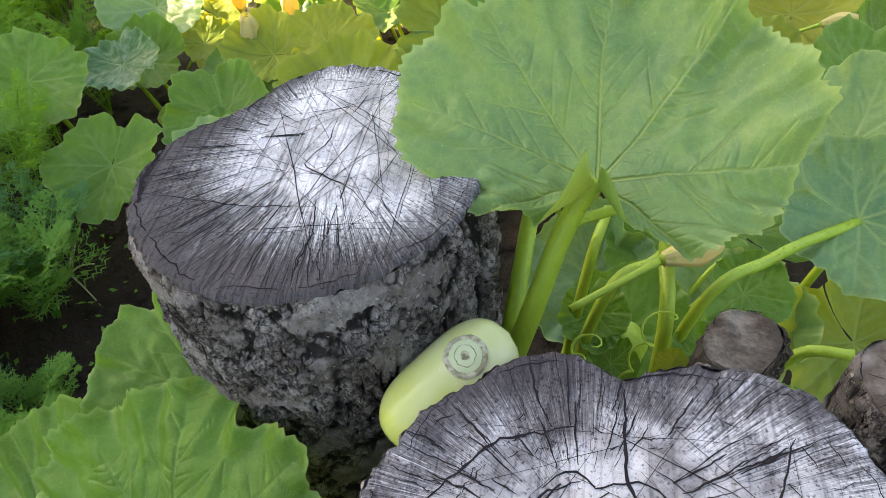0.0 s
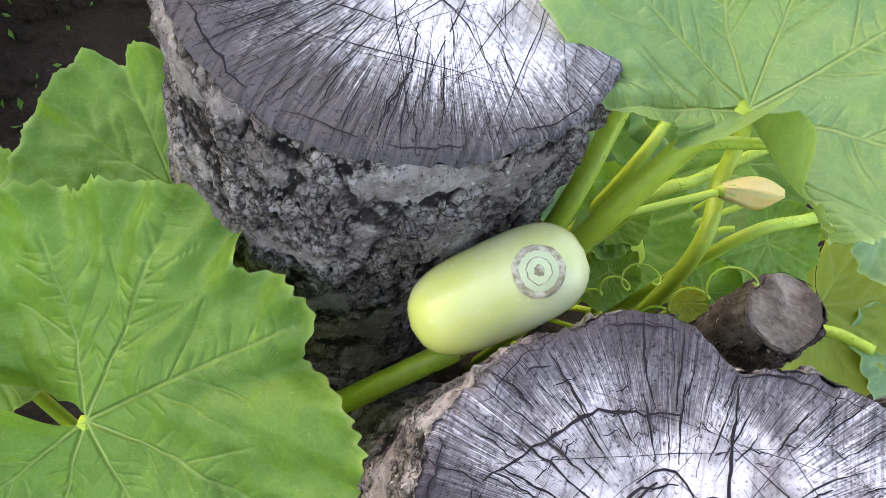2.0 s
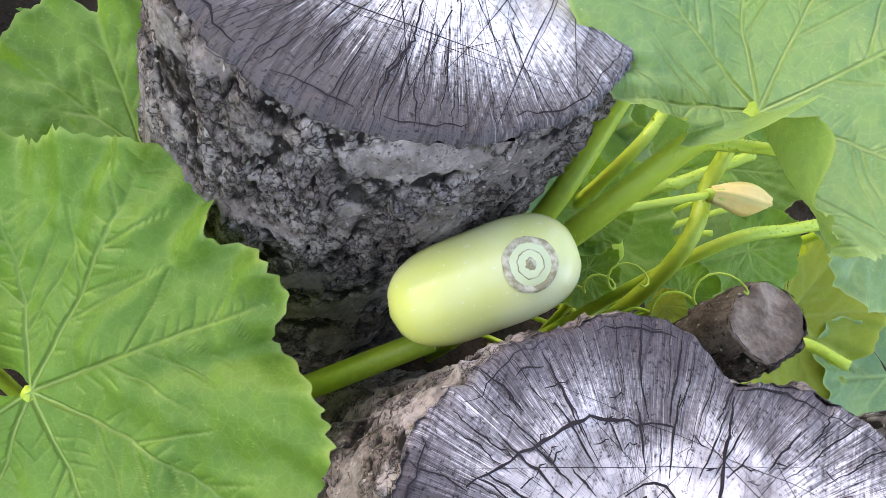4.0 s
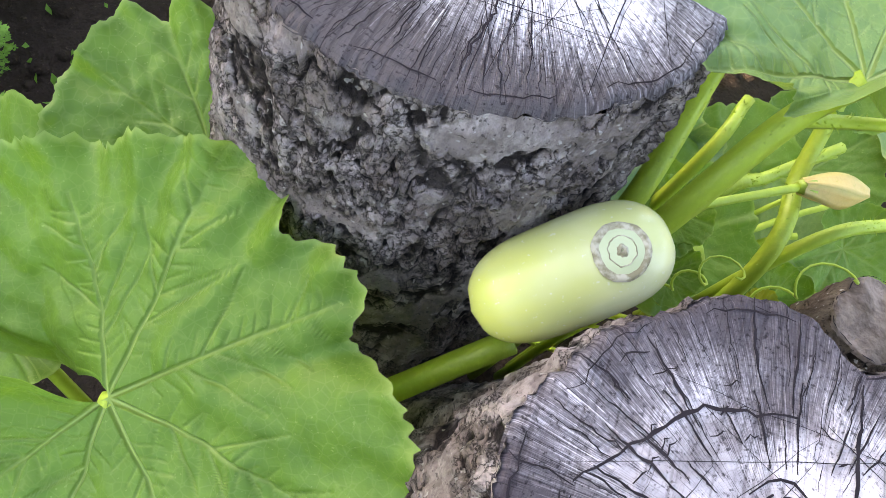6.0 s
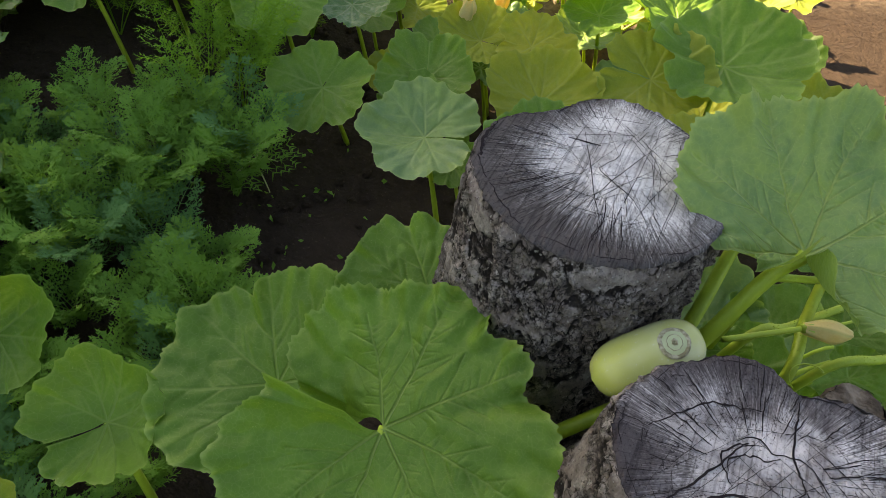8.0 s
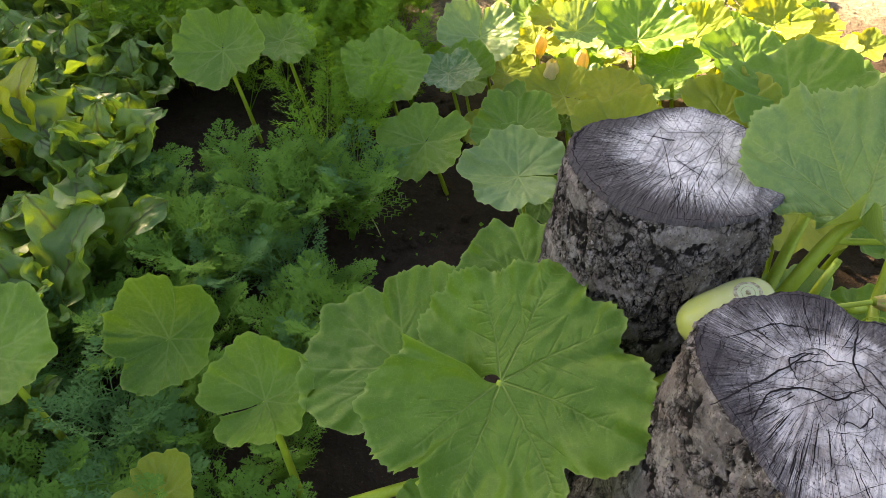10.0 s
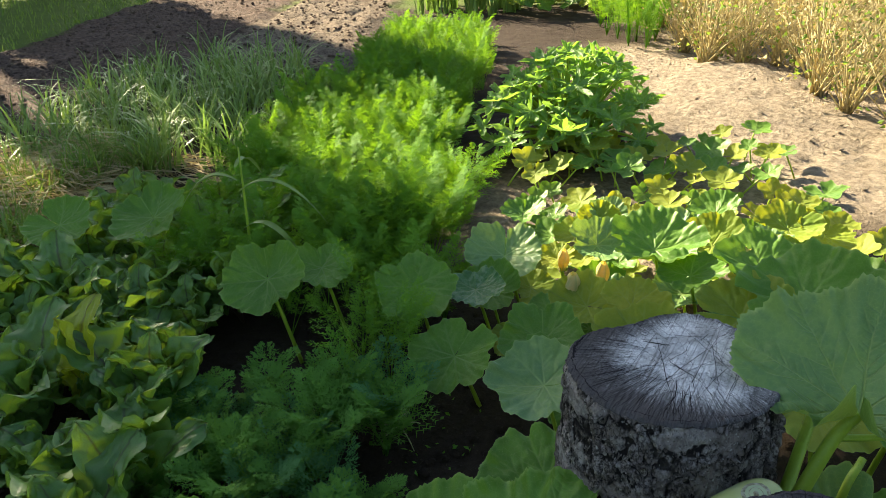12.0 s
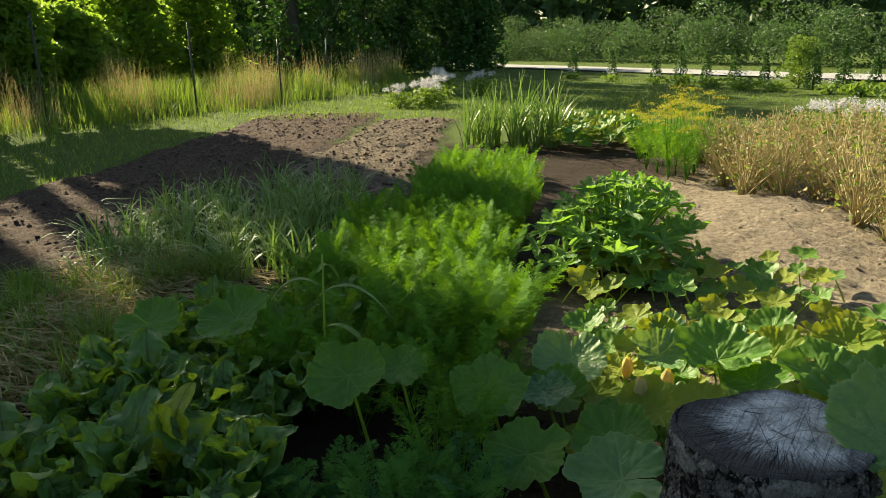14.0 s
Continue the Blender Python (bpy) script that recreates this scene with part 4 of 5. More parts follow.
def round_squash():
    ob = thing("young_squash", "small round green squash under the large leaf", "squash", Matrix.Translation(NEAR @ Vector((0.376, 0.09, 0.03))))
    v, f = [], []
    for i in range(15):
        q = math.pi * i / 14
        for j in range(28):
            t = 2 * math.pi * j / 28
            r = 0.036 * math.sin(q) * (1 + 0.05 * math.cos(8 * t))
            v.append((math.cos(t) * r, math.sin(t) * r, -0.033 * math.cos(q)))
    for i in range(14):
        for j in range(28):
            k = (j + 1) % 28
            f.append((i * 28 + j, i * 28 + k, (i + 1) * 28 + k, (i + 1) * 28 + j))
    part("body", to_mesh("body", v, f, M_STEM), None, ob)
    tube("stem", bend((0, 0, 0.03), (-0.03, -0.02, 0.05), 0.01, 6), 0.005, 0.004, M_STEM, ob)
    tube("stem", bend((0.01, 0.02, -0.4), (0, 0, -0.03), 0.01, 6), 0.005, 0.004, M_STEM, ob)


round_squash()
# vine along the ground and between the stumps
tube("vine", bend(NEAR @ Vector((-0.08, -0.46, 0.09)), NEAR @ Vector((0.16, -0.24, 0.3)), 0.02, 14), 0.0095, 0.009, M_STEM, left, 10, 0.1)
tube("vine", bend((-0.55, -0.6, 0.0), NEAR @ Vector((-0.08, -0.46, 0.09)), 0.05, 14), 0.008, 0.0095, M_STEM, left, 10, 0.1)
# bright leaves at the stump's foot
place_leaf(left, (-0.14, -0.425, 0.27), 0.255, 6, 33, -110, 14, M_PUMPKIN, (-0.05, -0.47, 0.06), 0.0, 0.01, close=True, cup=0.08, sinus=-7, spiral=-0.2, hole=62, bumps=[(71, 7, 0.07), (59, 5, -0.13)], notches=4, bites=1, pucker=0.05, **HERO)
place_leaf(left, (-0.325, -0.31, 0.39), 0.163, 165, 24, -100, 15, M_PUMPKIN, (-0.22, -0.34), 0.02, 0.008, nr=50, nt=240)
place_leaf(left, (-0.18, -0.165, 0.525), 0.128, 212, 24, -110, 16, M_PUMPKIN, (-0.17, -0.12), 0.0, 0.008, cup=0.04, curl=0.0, nr=50, nt=240)
place_leaf(left, (-0.51, -0.45, 0.32), 0.098, 60, 25, -90, 17, M_PUMPKIN, (-0.44, -0.46), 0.03, cup=0.4, vfold=0.2, nr=34, nt=170)
place_leaf(left, (-0.785, -0.41, 0.26), 0.112, 70, 35, -70, 18, M_PUMPKIN, (-0.78, -0.4), 0.0, cup=0.4, vfold=0.15, nr=34, nt=170)
place_leaf(left, (-0.94, -0.635, 0.35), 0.125, 20, 22, -70, 19, M_PUMPKIN, (-0.9, -0.6), 0.02, bites=1, nr=34, nt=170)
place_leaf(left, (-0.18, -0.47, 0.3), 0.07, 20, 15, -90, 20, M_PUMPKIN, (-0.15, -0.42), 0.02)
place_leaf(left, (-0.06, -0.44, 0.26), 0.06, -30, 15, -90, 22, M_PUMPKIN, (-0.07, -0.4), 0.02)
place_leaf(left, (-0.62, -0.62, 0.17), 0.075, 10, 20, -80, 23, M_PUMPKIN_YELLOW, (-0.6, -0.58), 0.02)
# leaves behind and beside the stump
for i, (x, y, z, R, tip, tilt, tow, kind) in enumerate([
        (-0.775, 0.497, 0.18, 0.128, -90, 28, -70, 0), (-0.57, 0.64, 0.22, 0.128, -70, 26, -90, 0), (-0.45, 0.39, 0.27, 0.135, 200, 18, -100, 1),
        (-1.38, 0.39, 0.32, 0.135, -60, 35, -70, 0), (-1.31, 0.56, 0.30, 0.10, -40, 20, -60, 0), (-1.00, 0.63, 0.28, 0.13, -30, 32, -60, 0),
        (-0.86, 0.765, 0.24, 0.10, -60, 18, -90, 2), (-0.89, 1.015, 0.24, 0.14, -70, 24, -80, 1), (-0.44, 1.22, 0.28, 0.165, 30, 14, -90, 0),
        (-0.52, 0.84, 0.24, 0.11, 180, 18, -90, 3), (-0.385, 0.84, 0.28, 0.105, 20, 18, -80, 3), (-0.10, 1.20, 0.30, 0.16, 40, 15, -90, 0),
        (-0.08, 0.75, 0.38, 0.14, 10, 22, -100, 3), (0.05, 0.83, 0.43, 0.175, 30, 22, -100, 0), (-0.10, 1.68, 0.24, 0.12, 30, 15, -90, 3),
        (-0.29, 1.10, 0.28, 0.11, 60, 14, -100, 0), (-2.10, 0.53, 0.32, 0.15, -30, 25, -90, 0), (-2.40, 0.34, 0.30, 0.13, 0, 25, -60, 0),
        (-0.28, 0.62, 0.30, 0.13, 100, 14, -90, 3), (-0.20, 0.42, 0.33, 0.13, 120, 14, -80, 0), (0.12, 0.52, 0.36, 0.15, 60, 16, -100, 3),
        (-0.66, 1.28, 0.22, 0.11, 30, 25, -60, 1), (-0.75, 1.50, 0.20, 0.09, 30, 25, -60, 3), (-0.30, 1.42, 0.24, 0.13, 0, 20, -100, 3),
        (0.15, 1.15, 0.28, 0.15, 30, 18, -100, 0), (0.30, 0.95, 0.30, 0.14, 50, 20, -90, 3)]):
    place_leaf(patch, (x, y, z), R, tip, tilt, tow, 50 + i, (M_PUMPKIN, M_PUMPKIN_BLUE, M_PUMPKIN_MOTTLED, M_PUMPKIN_YELLOW)[kind], (x + 0.05, y + 0.05), 0.02, 0.006, nr=30, nt=150)


r6 = random.Random(88)
for i, (a, b) in enumerate(patch_spots(r6, 40, -0.35, 0.95, 0.6, 1.75, 0.14)):
    p = ab(a, b)
    place_leaf(patch, (p.x, p.y, r6.uniform(0.12, 0.22)), r6.uniform(0.07, 0.11), r6.uniform(0, 360), r6.uniform(10, 28), r6.uniform(-150, -30), 160 + i, r6.choice((M_PUMPKIN, M_PUMPKIN, M_PUMPKIN_YELLOW, M_PUMPKIN_BLUE)), (p.x + 0.04, p.y + 0.03), 0.01, 0.005)


def squash_flower(name, place, L, label, lean=(0.1, -0.2, 1)):
    """A closed, twisted squash blossom with its green base."""
    ob = thing(name, label, "flower", frame_at(place, lean, (1, 0, 0)), "squash blossoms")
    verts, faces = [], []
    for i in range(13):
        q = i / 12
        for j in range(20):
            t = 2 * math.pi * j / 20 + q * 0.8
            r = L * (0.1 + 0.13 * math.sin(q * 2.6) ** 1.2) * (1 + 0.16 * math.cos(5 * (2 * math.pi * j / 20))) * (1 - 0.5 * q ** 3)
            verts.append((math.cos(t) * r, math.sin(t) * r, q * L))
    for i in range(12):
        for j in range(20):
            k = (j + 1) % 20
            faces.append((i * 20 + j, i * 20 + k, (i + 1) * 20 + k, (i + 1) * 20 + j))
    part("petals", to_mesh("petals", verts, faces, M_FLOWER, attrs={"vein": [abs(math.cos(2.5 * (k % 20) * 0.314)) ** 8 * 0.7 for k in range(len(verts))]}), None, ob)
    tube("calyx", [(0, 0, -0.06 * L), (0, 0, 0.05 * L), (0, 0, 0.16 * L)], 0.07 * L, 0.14 * L, M_STEM, ob, 10, 0.1)
    tube("flower_stalk", bend((0.02, 0.02, -1.6 * L), (0, 0, 0), 0.0), 0.004, 0.004, M_STEM, ob)
    return ob


for (x, y, z, L) in [(-0.595, 0.90, 0.20, 0.12), (-0.565, 1.08, 0.18, 0.1), (-0.72, 1.12, 0.18, 0.09), (-0.17, 1.28, 0.24, 0.1)]:
    squash_flower("squash_blossom", (x, y, z), L, "closed pale yellow squash blossom among leaves")
squash_flower("squash_blossom", (0.268, 0.034, 0.572), 0.07, "wilted cream-yellow squash blossom lying on stems", (0.9, 0.44, -0.05))
squash_flower("squash_blossom", (0.66, 0.98, 0.30), 0.07, "closed yellow squash blossom beside leaves", (0.9, 0.1, 0.2))


# ---- feathery carrots and dill ----
def frond_mesh(name, L, seed, material, pairs=9, sub=5, width=0.42, fine=0.0016, leafy=0.02, droop=0.5):
    g = random.Random(seed)
    verts, faces = [], []

    def sliver(p, d, w, side):
        o = len(verts)
        verts.extend([p - side * w, p + side * w, p + d])
        faces.append((o, o + 1, o + 2))

    def spine(q):
        return Vector((L * (0.25 * q + droop * 0.5 * q * q), 0, L * (q - droop * 0.45 * q ** 3)))

    v, f = tube_geo([spine(i / 10) for i in range(11)], [0.0022 * (1 - 0.8 * i / 10) for i in range(11)], 4)
    verts += v
    faces += f
    for i in range(pairs):
        q = 0.36 + 0.62 * i / (pairs - 1)
        p = spine(q)
        d0 = (spine(min(1, q + 0.02)) - spine(q - 0.02)).normalized()
        ln = L * width * (1 - (q - 0.3) * 1.1) * g.uniform(0.8, 1.1)
        for s in (1, -1):
            d = (d0 * 0.75 + Vector((0, s, g.uniform(-0.3, 0.3)))).normalized()
            o = len(verts)
            sd = d.cross(Vector((0, 0, 1))).normalized()
            verts.extend([p - sd * 0.001, p + sd * 0.001, p + d * ln])
            faces.append((o, o + 1, o + 2))
            up = sd.cross(d)
            for j in range(sub):
                r = 0.25 + 0.75 * j / sub
                b = p + d * ln * r
                ml = ln * 0.5 * (1.05 - r * 0.7)
                for s2 in (1, -1):
                    e = (d * 0.8 + sd * s2 * 0.8 + up * g.uniform(-0.4, 0.4)).normalized()
                    sliver(b, e * ml, fine * 0.7, up if g.random() < 0.3 else e.cross(up).normalized())
                    for k in (0.45, 0.8):
                        for s3 in (1, -1):
                            h = (e + e.cross(up) * s3 * 0.9 + up * g.uniform(-0.3, 0.3)).normalized()
                            sliver(b + e * ml * k, h * ml * g.uniform(0.35, 0.6), fine, h.cross(up).normalized())
    return to_mesh(name, verts, faces, material, smooth=False)


def frond_plant(name, label, category, L, seed, material, n=8, group="", **kw):
    ob = thing(name, label, category, None, group)
    g = random.Random(seed)
    meshes = [frond_mesh("frond", L * s, seed + i, material, **kw) for i, s in enumerate((1.0, 0.85, 0.7))]
    for i in range(n):
        o = part("frond", meshes[i % 3], None, ob)
        o.matrix_basis = pose(0, 0, 0, g.uniform(-14, 14), g.uniform(-16, 12), i * 360 / n + g.uniform(-25, 25))
    return ob


def row_of(proto, spots, g, smin=0.8, smax=1.2):
    """Copies of prototypes at spots (a, b)."""
    for i, (a, b) in enumerate(spots):
        p = ab(a, b)
        m = Matrix.Translation((p.x, p.y, height(p.x, p.y) - 0.005)) @ pose(0, 0, 0, 0, 0, g.uniform(0, 360)) @ Matrix.Scale(g.uniform(smin, smax), 4)
        src = proto[i % len(proto)]
        if not src.get("used"):
            src.matrix_basis = m
            src["used"] = 1
        else:
            c = copy_thing(src, Matrix.Identity(4))
            c.matrix_basis = m


g = random.Random(5)
carrots = [frond_plant("carrot_plant", "feathery green carrot tops growing in dark soil", "carrot", 0.26, 100 + 10 * i, M_CARROT if i < 2 else M_CARROT_BLUE, 7, "carrot row", fine=0.0021, pairs=8, sub=4) for i in range(3)]
row_of(carrots, patch_spots(g, 46, -1.18, -0.6, -0.45, 0.78, 0.085), g, 0.75, 1.15)
dills = [frond_plant("dill_plant", "tall fine feathery dill, light green", "dill", 0.42, 200 + 10 * i, M_DILL, 9, "dill row", pairs=11, sub=6, width=0.34, droop=0.24, fine=0.0016) for i in range(3)]
row_of(dills, patch_spots(g, 74, -1.5, -0.45, 1.3, 4.2, 0.16), g, 0.75, 1.15)
tufts = [frond_plant("dill_plant", "loose light green dill tuft beside the carrots", "dill", 0.4, 260 + 10 * i, M_DILL, 4, "dill row", pairs=10, sub=4, width=0.3, droop=0.16, fine=0.0016) for i in range(2)]
row_of(tufts, [(-0.70, 0.82), (-0.63, 0.93), (-0.68, 1.05), (-0.58, 1.12)], g, 0.95, 1.2)
row_of(tufts, patch_spots(g, 6, -1.05, -0.6, 1.1, 1.6, 0.18), g, 0.7, 0.9)
row_of(dills, patch_spots(g, 50, -1.2, -0.3, 4.2, 6.6, 0.17), g, 0.7, 1.0)


# ---- beets ----
def beet_leaf_mesh(seed, L=0.22, W=0.1, material=None):
    """Upright oval blade on a stalk, crinkled and waved, bending outwards at the top."""
    g = random.Random(seed)
    verts, faces, vein = [], [], []
    n, m = 44, 20
    ph, tw, lean = g.uniform(0, 6), g.uniform(-0.6, 0.6), g.uniform(0.03, 0.34)
    freq = g.uniform(15, 22)
    stalk = 0.3
    for i in range(n + 1):
        q = i / n
        s = max(0.0, (q - stalk) / (1 - stalk))
        w = 0.004 if q < stalk else 0.004 + W * 0.5 * (math.sin(math.pi * s ** 0.8) ** 0.55 * (0.75 + 0.35 * s) if 0 < s < 1 else 0)
        cx = 1.3 * L * (0.1 * q + lean * q ** 3)
        cz = 1.3 * L * (q - lean * 0.5 * q ** 4)
        for j in range(m + 1):
            u = 2 * j / m - 1
            au = abs(u)
            live = 1 if q > stalk else 0
            wave = (0.014 * math.sin(q * freq + ph + (1.9 if u > 0 else 0)) + 0.005 * math.sin(q * 43 + ph * 2 + u)) * au ** 1.6 * live
            crinkle = 0.011 * live * noise.noise(Vector((q * 14, u * 4, seed))) + 0.004 * live * noise.noise(Vector((q * 30, u * 9, seed)))
            turn = tw * s * s
            y = u * w * (1 + 0.1 * math.sin(q * 27 + ph) * live)
            x = cx - au * au * w * 0.3 - wave + crinkle
            verts.append((x + math.sin(turn) * y * 0.7, y * math.cos(turn * 0.8), cz + wave * 0.5))
            rib = max(0, 1 - au * w / 0.004) * (1 - 0.5 * s)
            lat = max(0, 1 - abs(((q * 9 - au * 1.4) % 1.0) - 0.5) * 9) * 0.2 * (1 - au) if q > stalk else 1
            vein.append(max(rib, lat))
    for i in range(n):
        for j in range(m):
            a = i * (m + 1) + j
            faces.append((a, a + 1, a + m + 2, a + m + 1))
    return to_mesh("leaf", verts, faces, material or M_BEET, attrs={"vein": vein})


beet_leaves = [beet_leaf_mesh(300 + i, 0.19 + 0.03 * (i % 3), 0.104 + 0.022 * (i % 2)) for i in range(8)]


def beet(seed):
    ob = thing("beet_plant", "beet plant with glossy wavy leaves and dark red ribs", "beet", None, "beet bed")
    g = random.Random(seed)
    for i in range(9):
        o = part("leaf", beet_leaves[g.randrange(8)], None, ob)
        o.matrix_basis = pose(0, 0, 0, g.uniform(-14, 14), g.uniform(-14, 20), i * 137.5 + g.uniform(-20, 20)) @ Matrix.Scale(g.uniform(0.75, 1.2), 4)
    return ob


row_of([beet(1), beet(2), beet(3)], patch_spots(g, 76, -2.07, -1.2, -0.5, 2.1, 0.135), g, 0.9, 1.22)


# stands where a sun fleck falls; the light is in the leaf colour
def sunlit_beet():
    ob = thing("beet_plant", "beet plant with tall leaves coloured as if sunlit between green ones", "beet", Matrix.Translation((-1.66, -0.1, 0)), "beet bed")
    me = [beet_leaf_mesh(330 + i, 0.29, 0.13, M_BEET_SUNLIT) for i in range(2)]
    for i, a in enumerate((100, 250, 310, 30)):
        part("leaf", me[i % 2], None, ob, "leaf with sunlight put into its colour").matrix_basis = pose(0, 0, 0, 0, -8, a) @ Matrix.Scale((1.1, 1.0, 0.75, 0.7)[i], 4)


sunlit_beet()


# ---- onions, straw, grass ----
def single(name, label, category, geo, material, kind="", smooth=False):
    ob = new(name, to_mesh(name, geo[0], geo[1], material, smooth))
    return tagged(ob, label, category, kind=kind)


def onion(seed, n=24, L=0.44):
    g = random.Random(seed)
    ob = thing("onion_clump", "clump of thin drooping grey-green onion leaves", "onion", None, "onion bed")
    v, f = blades_geo(n, lambda q: (q.gauss(0, 0.05), q.gauss(0, 0.05), 0), L, 0.014, 0.8, g, 6, 0.8)
    part("foliage", to_mesh("foliage", v, f, M_ONION, True), None, ob)
    return ob


row_of([onion(1), onion(2), onion(3)], patch_spots(g, 60, -3.2, -1.75, 2.9, 5.3, 0.17), g, 0.8, 1.3)


def leek(seed):
    g = random.Random(seed)
    ob = thing("leek_plant", "tall leek with long arching pale green leaves", "leek", None, "leek bed")
    v, f = blades_geo(16, lambda q: (q.gauss(0, 0.02), q.gauss(0, 0.02), 0), 0.75, 0.022, 0.5, g, 7, 0.7)
    part("foliage", to_mesh("foliage", v, f, M_ONION, True), None, ob)
    return ob


row_of([leek(1), leek(2)], patch_spots(g, 20, -1.1, 0.15, 8.2, 9.2, 0.17), g, 1.05, 1.45)


def straw_heap():
    q = random.Random(9)
    v, f = [], []
    for _ in range(4600):
        a, b = q.gauss(-2.6, 0.36), q.uniform(0.9, 3.1)
        p = ab(a, b)
        c = Vector((p.x, p.y, height(p.x, p.y) + 0.02 + 0.16 * q.random() * math.exp(-((a + 2.65) / 0.4) ** 2)))
        t = q.uniform(0, 6.28)
        d = Vector((math.cos(t), math.sin(t), q.gauss(0, 0.25))) * q.uniform(0.05, 0.15)
        s = d.orthogonal().normalized() * 0.0028
        k = Vector((q.gauss(0, 0.012), q.gauss(0, 0.012), 0.012))
        o = len(v)
        v += [c - d - s, c - d + s, c + k + s, c + k - s, c + d + s, c + d - s]
        f += [(o, o + 1, o + 2, o + 3), (o + 3, o + 2, o + 4, o + 5)]
    single("straw", "heap of wilted weeds and yellow straw on the soil", "straw", (v, f), M_STRAW, "stuff")


straw_heap()
q = random.Random(19)
WEEDS = [(q.uniform(-3.3, -2.1), q.uniform(0.9, 3.2)) for _ in range(46)]


def weed_spot(r):
    a, b = r.choice(WEEDS)
    p = ab(a + r.gauss(0, 0.06), b + r.gauss(0, 0.06))
    return (p.x, p.y, height(p.x, p.y) + 0.02)


single("weeds", "low green weeds through the straw", "weeds", blades_geo(3000, weed_spot, 0.25, 0.011, 0.85, q), M_GRASS, "stuff")
single("lawn_grass", "mown grass round the beds", "grass", blades_geo(16000, lambda r: (lambda p: (p.x, p.y, height(p.x, p.y)))(ab(*r.choice([(r.uniform(-8.5, -5.2), r.uniform(2, 16)), (r.uniform(-5.4, 3), r.uniform(12, 17)), (r.uniform(-4, 6), r.uniform(14, 24))]))), 0.09, 0.012, 0.8, q, 2), M_GRASS, "stuff")
single("seedlings", "tiny green seedlings on dark soil", "seedlings", scatter_leaves(130, lambda r: (lambda p: (p.x, p.y, height(p.x, p.y) + 0.012))(ab(r.gauss(-0.5, 0.14), r.uniform(0.1, 0.9))), 0.018, q), M_CARROT, "stuff")


# ---- small-leaved squash, lit by the sun behind the stump ----
sq = thing("squash_plant", "sprawling squash vine with yellow-green leaves and pale stems", "squash plant")
q = random.Random(31)
for i, (a, b) in enumerate(patch_spots(q, 95, -0.15, 1.2, 1.3, 3.0, 0.09)):
    p = ab(a, b)
    R = q.uniform(0.05, 0.095)
    mat = q.choice((M_PUMPKIN_YELLOW, M_PUMPKIN_YELLOW, M_PUMPKIN))
    me = shared_leaf("squash%d" % (i % 5), mat, R=0.1, seed=400 + i % 5, nr=12, nt=60, lobes=0.14, fold=0.05, cup=0.2)
    z = height(p.x, p.y) + q.uniform(0.07, 0.17)
    t, tw = q.uniform(8, 32), q.uniform(-160, -20)
    n = Vector((math.sin(radians(t)) * math.cos(radians(tw)), math.sin(radians(t)) * math.sin(radians(tw)), math.cos(radians(t))))
    ob = leaf_part(sq, me, frame_at((p.x, p.y, z), n, (math.cos(i * 2.4), math.sin(i * 2.4), 0)) @ Matrix.Scale(R / 0.1, 4))
    tube("leaf_stalk", bend((p.x + q.gauss(0, 0.05), p.y + q.gauss(0, 0.05), height(p.x, p.y)), (p.x, p.y, z - 0.002), 0.01, 6), 0.005, 0.004, M_STEM, sq, 6)
cuc = thing("cucumber_plant", "low cucumber vine with bright pale leaves", "cucumber plant")
for i, (a, b) in enumerate(patch_spots(q, 150, 0.1, 1.4, 7.9, 9.7, 0.085)):
    p = ab(a, b)
    me = shared_leaf("squash%d" % (i % 5), M_PUMPKIN_YELLOW if i % 3 == 0 else M_PUMPKIN, R=0.1, seed=400 + i % 5, nr=12, nt=60, lobes=0.14, fold=0.05, cup=0.2)
    leaf_part(cuc, me, frame_at((p.x, p.y, q.uniform(0.12, 0.28)), (q.gauss(0.1, 0.3), q.gauss(-0.5, 0.3), 1), (math.cos(i * 2.4), math.sin(i * 2.4), 0)) @ Matrix.Scale(q.uniform(0.8, 1.3), 4))


# ---- bush zucchini with jagged leaves ----
M_ZUCCHINI_LEAF = leaf_material("zucchini_leaf", (0.07, 0.19, 0.03), (0.15, 0.32, 0.05), (0.3, 0.42, 0.15), (0.3, 0.52, 0.05), 0.48, 0.45, mottle=0.4)


def jagged_leaf(seed, R=0.15):
    v, f, at = leaf_geo(R=R, seed=seed, nr=14, nt=120, lobes=0.42, vfold=0.12, cup=0.16, fold=0.08, ripple=0.06, sinus=30, teeth=0.12, stretch=1.05, bumps=[(d, 6, -0.45) for d in (-100, -60, -21, 21, 60, 100)])
    return to_mesh("leaf", v, f, M_ZUCCHINI_LEAF, attrs=at)


bz = thing("zucchini_plant", "large bush zucchini with deeply cut mottled leaves", "zucchini plant")
meshes = [jagged_leaf(500 + i) for i in range(4)]
c0 = ab(0.18, 3.2)
